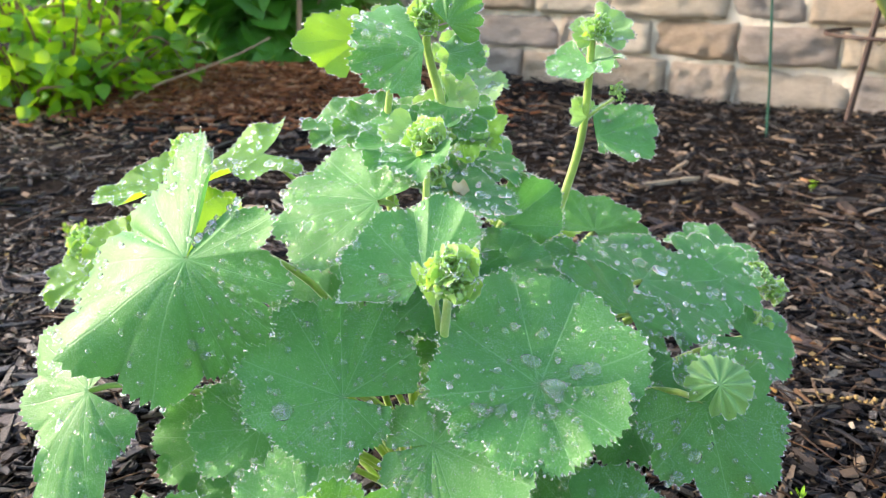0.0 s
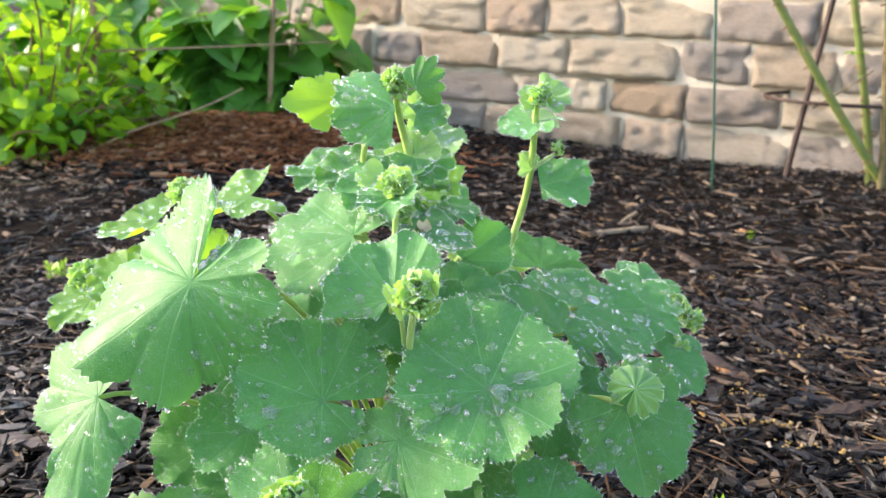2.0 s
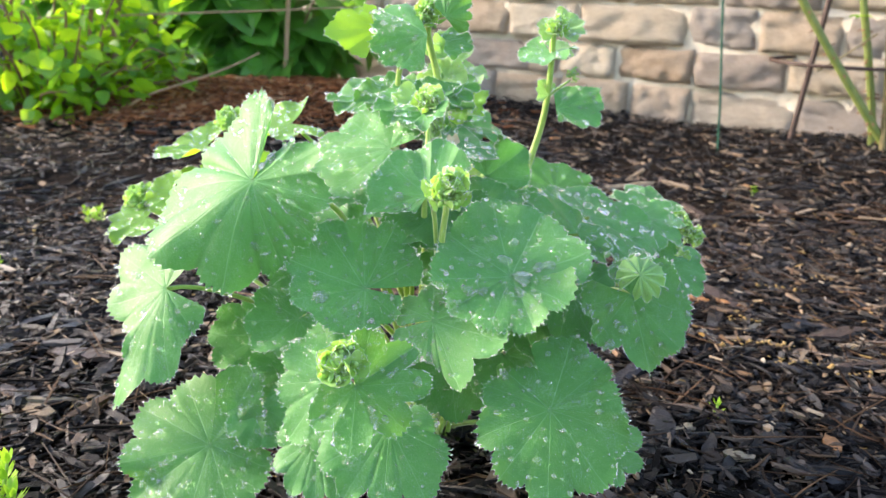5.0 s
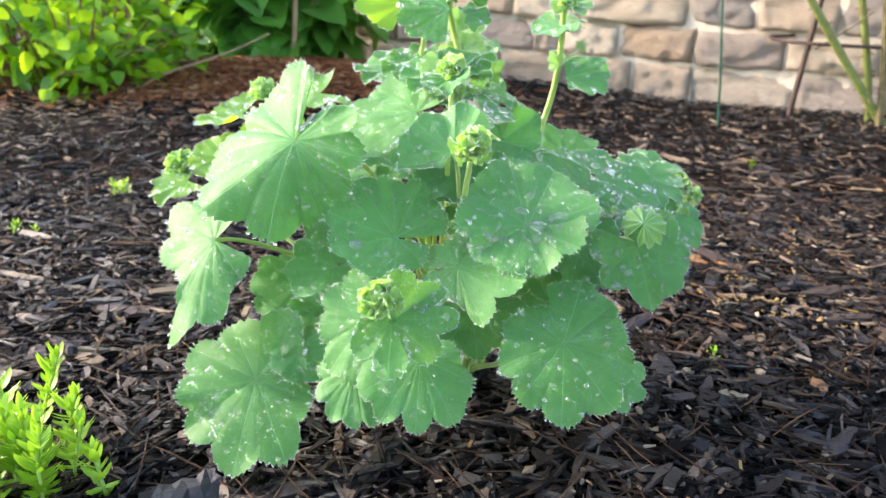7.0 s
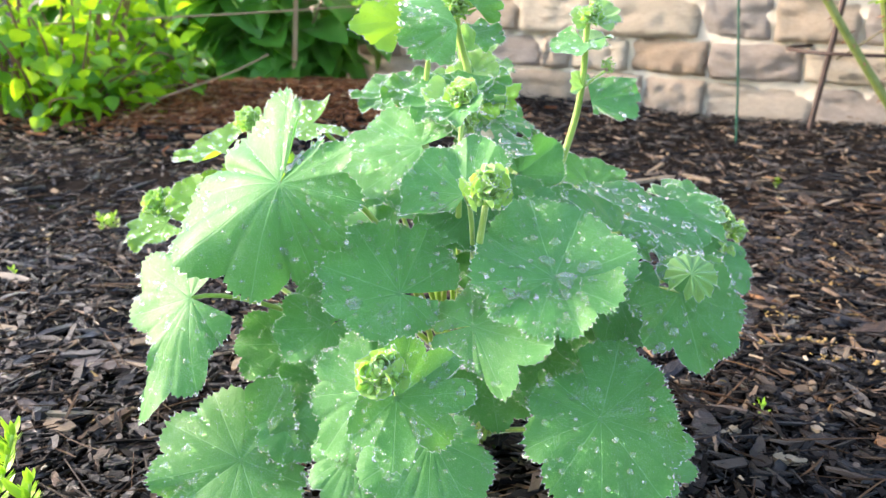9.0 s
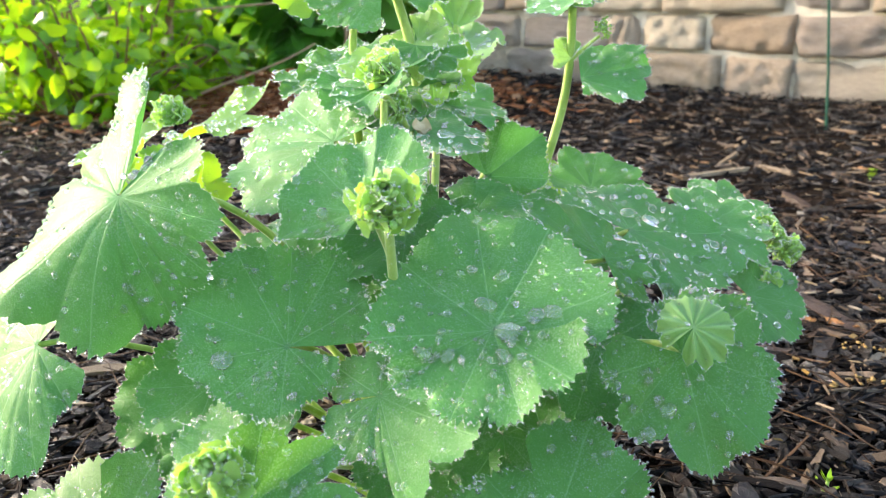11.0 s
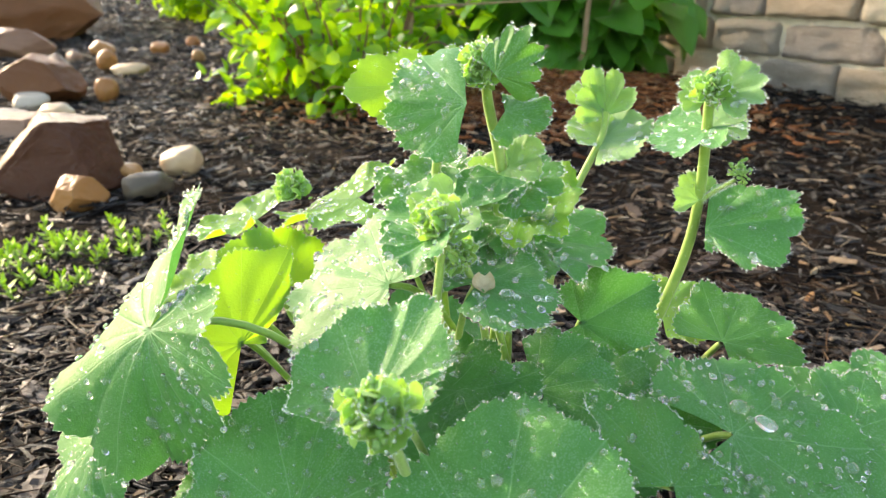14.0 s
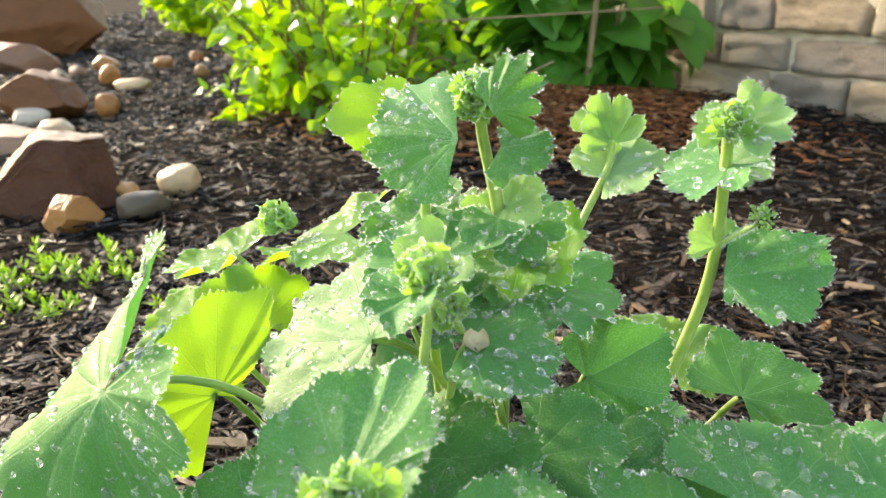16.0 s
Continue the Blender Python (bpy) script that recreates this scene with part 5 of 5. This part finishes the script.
def dry_petal(p, size):
    """A curled papery petal that has fallen on a leaf."""
    u, w = np.meshgrid(np.linspace(-1, 1, 9), np.linspace(-1, 1, 7), indexing="ij")
    k = np.sqrt(np.clip(1 - 0.8 * w ** 2, 0, 1))
    V = np.stack([u * k * 0.5, w * 0.45, 0.28 * u ** 2 + 0.2 * w ** 2 + 0.04 * np.sin(5 * u + 3 * w)], -1).reshape(-1, 3) * size
    V = np.concatenate([V, V - np.array([0, 0, 0.0003])])
    i, j = np.meshgrid(np.arange(8), np.arange(6), indexing="ij")
    a = (i * 7 + j).ravel()
    F = np.stack([a, a + 7, a + 8, a + 1], -1)
    ob = new("dry_petal", mesh_np("dry_petal", V, np.concatenate([F, F[:, ::-1] + 63]), [PETAL]))
    ob.matrix_world = Matrix.Translation(p) @ Euler((0.55, 0.1, 0.4)).to_matrix().to_4x4()
    return tagged(ob, "curled papery cream petal fallen on a leaf", "petal")


dry_petal((0.009, 0.380, 0.236), 0.009)

# ---- sedum ----


def sedum(x, y, stems, h, spread, seed, label, name="sedum"):
    r = np.random.default_rng(seed)
    z0 = float(hill(x, y))
    th = thing(name, (x, y, z0), label, "succulent", "sedum seedlings on the mulch")
    lv, lf, luv = blade(1.0, 0.34, 0.2, -0.35, 4)
    for k in range(stems):
        bx, by = r.normal(0, spread, 2) if stems > 1 else (0, 0)
        hh = h * r.uniform(0.5, 1.1)
        lean = r.normal(0, 0.16 if h > 0.06 else 0.3, 2)
        pts = np.array([[bx + lean[0] * t * hh, by + lean[1] * t * hh, -0.004 + t * hh] for t in np.linspace(0, 1, 6)])
        pieces, uvs = [], []
        rows = max(4, int(hh / 0.0058))
        for q in range(rows):
            t = (q + 0.5) / rows
            p = np.array([np.interp(t * 5, np.arange(6), pts[:, i]) for i in range(3)])
            for w in range(3):
                az = q * 1.05 + w * 2.094 + r.normal(0, 0.2)
                up = r.uniform(-0.1, 0.5) + 0.9 * t ** 3
                L = (0.0085 + 0.006 * min(1, 2 * t)) * r.uniform(0.7, 1.25) * (h / 0.06) ** 0.35 * (1 if t < 0.85 else 0.75)
                M = turned(np.array([math.cos(az), math.sin(az), up]))
                v = lv * L
                thick = np.concatenate([v + np.array([0, 0, L * 0.05]), v - np.array([0, 0, L * 0.05])])
                pieces.append((thick @ M.T + p, np.concatenate([lf, lf[:, ::-1] + len(lv)])))
                uvs.append(np.concatenate([luv, luv]))
        v, f = joined(pieces)
        shoot = part("shoot", mesh_np("shoot", v, f, [SEDUM], np.concatenate(uvs)), SEDUM, th)
        tagged(shoot, kind="stuff")
        sv, sf = tube(pts, np.linspace(0.0016, 0.001, 6), 6)
        part("stem", mesh_np("stem", sv, sf, [STALK]), STALK, shoot)


sedum(-0.278, 0.272, 22, 0.068, 0.024, 61, "clump of bright yellow-green sedum shoots in the mulch")
sedum(-0.448, 0.975, 3, 0.035, 0.012, 62, "small yellow-green sedum seedling in the mulch")
sedum(-0.537, 0.791, 1, 0.03, 0.0, 63, "single small yellow-green seedling in the mulch")
sedum(-0.497, 0.781, 1, 0.018, 0.0, 64, "tiny yellow-green seedling in the mulch")
sedum(-0.74, 0.77, 26, 0.042, 0.05, 65, "loose clump of yellow-green sedum shoots near the pebbles")
sedum(-0.66, 0.87, 12, 0.038, 0.04, 66, "small group of yellow-green sedum shoots near the pebbles")
sedum(-0.60, 0.72, 2, 0.03, 0.03, 67, "pair of tiny yellow-green seedlings in the mulch")
sedum(0.223, 0.432, 1, 0.022, 0.0, 68, "pale green seedling with a few leaves in the mulch")
sedum(0.555, 1.216, 2, 0.014, 0.01, 69, "tiny yellow-green seedling flat on the mulch")

# ---- bark mulch ----
RING = np.array([[-1, -1], [1, -1], [1, 1], [-1, 1]], float) * 0.5


def chips(xy, length, width, thick, r, lift=0.0, pitch=0.13, cuts=3):
    """Irregular splinters of bark on the ground, bent, tapering and torn at the ends: vertices, quads and coordinates along the grain."""
    n, k = len(xy), cuts + 1
    t = np.linspace(-0.5, 0.5, k)[None] + r.uniform(-0.06, 0.06, (n, k))
    taper = np.clip(1 - r.uniform(0.1, 0.9, (n, 1)) * np.abs(2 * t) ** r.uniform(1.2, 4.0, (n, 1)), 0.06, 1) * r.uniform(0.7, 1.2, (n, k))
    P = np.zeros((n, k, 4, 3))
    P[..., 0] = (t * length[:, None])[..., None] + r.uniform(-0.5, 0.5, (n, k, 4)) * width[:, None, None] * 0.5
    P[..., 1] = RING[:, 0] * (taper * width[:, None])[..., None] * r.uniform(0.75, 1.25, (n, k, 4)) + (r.normal(0, 0.10, (n, 1)) * (t * t - 0.1) * length[:, None])[..., None]
    P[..., 2] = RING[:, 1] * (taper * thick[:, None])[..., None] * r.uniform(0.6, 1.4, (n, k, 4)) + (r.normal(0, 0.09, (n, 1)) * t * t * length[:, None])[..., None]
    P = P.reshape(n, k * 4, 3)
    yaw, pit, rol = r.uniform(0, np.pi, n), r.normal(0, pitch, n), r.normal(0, 0.30, n)
    cy, sy, cp, sp, cr, sr = np.cos(yaw), np.sin(yaw), np.cos(pit), np.sin(pit), np.cos(rol), np.sin(rol)
    y, z = P[:, :, 1] * cr[:, None] - P[:, :, 2] * sr[:, None], P[:, :, 1] * sr[:, None] + P[:, :, 2] * cr[:, None]
    x, z = P[:, :, 0] * cp[:, None] + z * sp[:, None], -P[:, :, 0] * sp[:, None] + z * cp[:, None]
    X, Y = x * cy[:, None] - y * sy[:, None], x * sy[:, None] + y * cy[:, None]
    base = hill(xy[:, 0], xy[:, 1]) + r.uniform(-0.004, 0.009, n) + lift
    V = np.stack([X + xy[:, :1], Y + xy[:, 1:], z + base[:, None]], -1)
    quads = [[i * 4 + j, i * 4 + (j + 1) % 4, i * 4 + 4 + (j + 1) % 4, i * 4 + 4 + j] for i in range(k - 1) for j in range(4)] + [[3, 2, 1, 0], [4 * k - 4, 4 * k - 3, 4 * k - 2, 4 * k - 1]]
    F = np.array(quads)[None] + (np.arange(n) * 4 * k)[:, None, None]
    uv = np.stack([np.repeat(np.linspace(0, 1, k), 4), np.tile([0.0, 1.0, 1.3, 0.3], k)], -1)
    return V.reshape(-1, 3), F.reshape(-1, 4), np.tile(uv, (n, 1))


def mulch(name, n, xr, yr, ls, ws, ts, mat, seed, label, keep=None, lift=0.0, inside=True, cuts=1):
    r = np.random.default_rng(seed)
    xy = np.stack([r.uniform(*xr, n), r.uniform(*yr, n)], -1)
    side = (xy[:, 0] > -0.35 - 1.25 * (xy[:, 1] + 0.25)) & (xy[:, 0] < 0.30 + 0.72 * (xy[:, 1] + 0.25))
    front = ((xy - W0[:2]) @ WN[:2]) > -0.02
    ok = (side if inside else ~side) & front
    if keep is not None:
        ok &= keep(xy, r)
    xy = xy[ok]
    m = len(xy)
    L = ls[0] + (ls[1] - ls[0]) * r.uniform(0, 1, m) ** 2.2
    W = np.minimum(ws[0] + (ws[1] - ws[0]) * r.uniform(0, 1, m) ** 2, L * 0.8)
    T = r.uniform(*ts, m)
    v, f, uv = chips(xy, L, W, T, r, lift, cuts=cuts)
    ob = new(name, mesh_np(name, v, f, [mat], uv, smooth=False))
    return tagged(ob, label, "mulch", kind="stuff")


near_zone = lambda xy, r: ~((np.abs(xy[:, 0] - 0.05) < 0.8) & (xy[:, 1] < 1.0))
ridge = lambda xy, r: r.uniform(0, 1, len(xy)) < np.exp(-((xy[:, 0] + 0.50) / 0.36) ** 2 - ((xy[:, 1] - 1.98) / 0.24) ** 2) * 1.3
mulch("bark_mulch", 44000, (-0.75, 0.85), (-0.1, 1.0), (0.006, 0.050), (0.0016, 0.0100), (0.0010, 0.0038), BARK, 81, "wet dark shredded bark mulch round the plant", cuts=3)
mulch("bark_mulch", 82000, (-3.6, 1.7), (-0.1, 3.6), (0.010, 0.052), (0.003, 0.011), (0.002, 0.006), BARK, 82, "wet dark shredded bark mulch over the bed", near_zone)
mulch("bark_mulch", 40000, (-1.4, 0.5), (1.4, 2.7), (0.012, 0.05), (0.004, 0.014), (0.002, 0.007), BARK_RED, 83, "fresh red-brown bark mulch heaped before the shrubs", ridge, 0.012)
mulch("bark_mulch", 12000, (-6.0, 0.0), (2.6, 6.0), (0.03, 0.09), (0.008, 0.022), (0.004, 0.01), BARK, 85, "dark shredded bark mulch at the far end of the bed")
mulch("bark_mulch", 15000, (-3.2, 1.9), (-1.2, 2.4), (0.03, 0.10), (0.01, 0.028), (0.004, 0.010), BARK, 87, "coarse dark bark mulch round the edge of the bed", None, 0.0, False)
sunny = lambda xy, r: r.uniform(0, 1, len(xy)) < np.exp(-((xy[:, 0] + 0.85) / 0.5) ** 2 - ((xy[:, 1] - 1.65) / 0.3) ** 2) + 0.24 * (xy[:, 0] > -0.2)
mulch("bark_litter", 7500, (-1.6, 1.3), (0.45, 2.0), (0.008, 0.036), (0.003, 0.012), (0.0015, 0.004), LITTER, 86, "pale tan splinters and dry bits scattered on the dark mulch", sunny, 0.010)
mulch("fine_bark", 30000, (-0.75, 0.85), (-0.1, 1.0), (0.003, 0.014), (0.0008, 0.003), (0.0006, 0.0018), BARK, 84, "fine crumbs and fibres of dark bark", None, 0.005)
mulch("bark_fibres", 2600, (-0.75, 0.85), (-0.1, 1.1), (0.03, 0.085), (0.0007, 0.0018), (0.0006, 0.0012), BARK_BROWN, 88, "long brown fibres and fine roots strewn on the mulch", None, 0.008, cuts=3)
strewn = lambda xy, r: r.uniform(0, 1, len(xy)) < 0.22 + 0.78 * np.exp(-((xy[:, 0] - 0.45) / 0.24) ** 2 - ((xy[:, 1] - 0.70) / 0.34) ** 2)
mulch("pale_flakes", 1900, (-0.6, 0.95), (0.0, 1.4), (0.004, 0.014), (0.002, 0.006), (0.0006, 0.0016), FLAKE, 89, "small cream and golden flakes and husks on the mulch", strewn, 0.011)


def bark_chip(x, y, size, yaw, mat, seed, label="large dark chip of bark lying on the mulch", lift=0.006):
    """One larger piece of bark with a ragged outline and a split, layered edge."""
    r = np.random.default_rng(seed)
    L, W, T = size
    n = 9
    t = np.linspace(-0.5, 0.5, n)
    w = (0.5 - 0.35 * np.abs(2 * t) ** 3) * (1 + r.uniform(-0.25, 0.25, n))
    rows = []
    for s, zz in ((-1, 0.5), (-0.3, 0.62), (0.35, 0.55), (1, 0.45), (1, -0.5), (-1, -0.5)):
        rows.append(np.stack([t * L * (1 + 0.06 * r.normal()), s * w * W + r.normal(0, 0.04, n) * W, (zz + r.normal(0, 0.12, n)) * T + 0.12 * T * np.sin(t * 5)], -1))
    V = np.stack(rows, 1)
    i, j = np.meshgrid(np.arange(n - 1), np.arange(6), indexing="ij")
    a, b = i * 6 + j, i * 6 + (j + 1) % 6
    F = np.stack([a, b, b + 6, a + 6], -1).reshape(-1, 4)
    cap = np.array([[0, 1, 2, 3], [0, 3, 4, 5], [6 * n - 6, 6 * n - 1, 6 * n - 2, 6 * n - 3], [6 * n - 6, 6 * n - 3, 6 * n - 4, 6 * n - 5]])
    uv = np.stack([np.repeat(t + 0.5, 6), np.tile(np.linspace(0, 1, 6), n)], -1)
    ob = new("bark_chip", mesh_np("bark_chip", V.reshape(-1, 3), np.concatenate([F, cap]), [mat], uv, smooth=False))
    ob.matrix_world = Matrix.Translation((x, y, float(hill(x, y)) + lift)) @ Euler((r.normal(0, 0.12), r.normal(0, 0.1), yaw)).to_matrix().to_4x4()
    return tagged(ob, label, "bark chip", "large bark chips")


def tone(name, col, rough=0.5):
    return plain(name, col, tuple(c * 0.55 for c in col), rough, 160.0, 0.7, 0.002)


BLACK_BARK, BROWN_BARK, TAN_BARK, ORANGE_BARK = tone("black_bark", (0.02, 0.018, 0.02), 0.35), tone("brown_bark", (0.07, 0.045, 0.032)), tone("pale_wood", (0.42, 0.32, 0.2), 0.6), tone("orange_wood", (0.36, 0.17, 0.06), 0.55)
bark_chip(-0.325, 0.467, (0.045, 0.015, 0.006), 1.72, BLACK_BARK, 1, "flat black chip of bark on the mulch")
bark_chip(-0.444, 0.624, (0.085, 0.012, 0.006), -0.25, TAN_BARK, 2, "long pale grey splinter of wood on the mulch")
bark_chip(-0.30, 0.455, (0.045, 0.006, 0.004), 0.25, TAN_BARK, 3, "thin pale splinter of wood on the mulch")
bark_chip(-0.17, 0.245, (0.06, 0.035, 0.016), 0.5, BLACK_BARK, 4, "thick wet black lump of bark beside the plant")
bark_chip(0.345, 1.262, (0.11, 0.009, 0.006), 0.05, TAN_BARK, 5, "thin straight pale stick lying on the mulch")
bark_chip(0.298, 0.39, (0.026, 0.010, 0.005), 1.45, ORANGE_BARK, 6, "orange-brown husk lying on the mulch")
bark_chip(0.29, 0.676, (0.03, 0.012, 0.006), 2.2, ORANGE_BARK, 7, "orange chip of wood on the mulch")
bark_chip(0.40, 0.56, (0.035, 0.009, 0.004), 0.1, TAN_BARK, 8, "pale papery husk lying on the mulch")
rr = np.random.default_rng(9)
for k in range(190):
    x, y = rr.uniform(-0.65, 0.9), rr.uniform(0.02, 1.25)
    if abs(x) < 0.12 and 0.3 < y < 0.5:
        continue
    pick = rr.uniform()
    m = BLACK_BARK if pick < 0.45 else BROWN_BARK if pick < 0.8 else TAN_BARK if pick < 0.92 else ORANGE_BARK
    word = {BLACK_BARK: "large wet black chip of bark on the mulch", BROWN_BARK: "large brown chip of bark on the mulch", TAN_BARK: "pale splinter of wood on the mulch", ORANGE_BARK: "orange-brown chip of wood on the mulch"}[m]
    small = m in (TAN_BARK, ORANGE_BARK)
    bark_chip(x, y, (rr.uniform(0.018, 0.03), rr.uniform(0.005, 0.009), 0.004) if small else (rr.uniform(0.03, 0.085), rr.uniform(0.007, 0.018), rr.uniform(0.003, 0.007)), rr.uniform(0, 3.14), m, 100 + k, word)


def seeds():
    r = np.random.default_rng(91)
    pieces = []
    for x0, y0, x1, y1, n in ((0.265, 0.545, 0.345, 0.555, 34), (0.30, 0.515, 0.38, 0.50, 26), (0.29, 0.60, 0.33, 0.61, 16), (0.36, 0.70, 0.41, 0.70, 16), (0.44, 0.74, 0.47, 0.75, 10), (0.27, 0.66, 0.29, 0.67, 8)):
        for k in range(n):
            u = r.uniform()
            x, y = x0 + (x1 - x0) * u + r.normal(0, 0.003), y0 + (y1 - y0) * u + 0.008 * math.sin(5 * u) + r.normal(0, 0.003)
            p = np.array([x, y, float(hill(x, y)) + 0.010 + r.uniform(0, 0.003)])
            lump = BALL1_V * (1 + 0.25 * r.normal(0, 1, (len(BALL1_V), 1))) * np.array([1, r.uniform(0.4, 0.9), r.uniform(0.4, 0.7)])
            pieces.append(((lump * r.uniform(0.0010, 0.0024)) @ turned(r.normal(0, 1, 3) * [1, 1, 0.3], r.normal(0, 0.4)).T + p, BALL1_F))
    v, f = joined(pieces)
    tagged(new("seed_husks", mesh_np("seed_husks", v, f, [SEED])), "strings of ochre seed husks on the bark mulch", "seed husks", kind="stuff")


seeds()
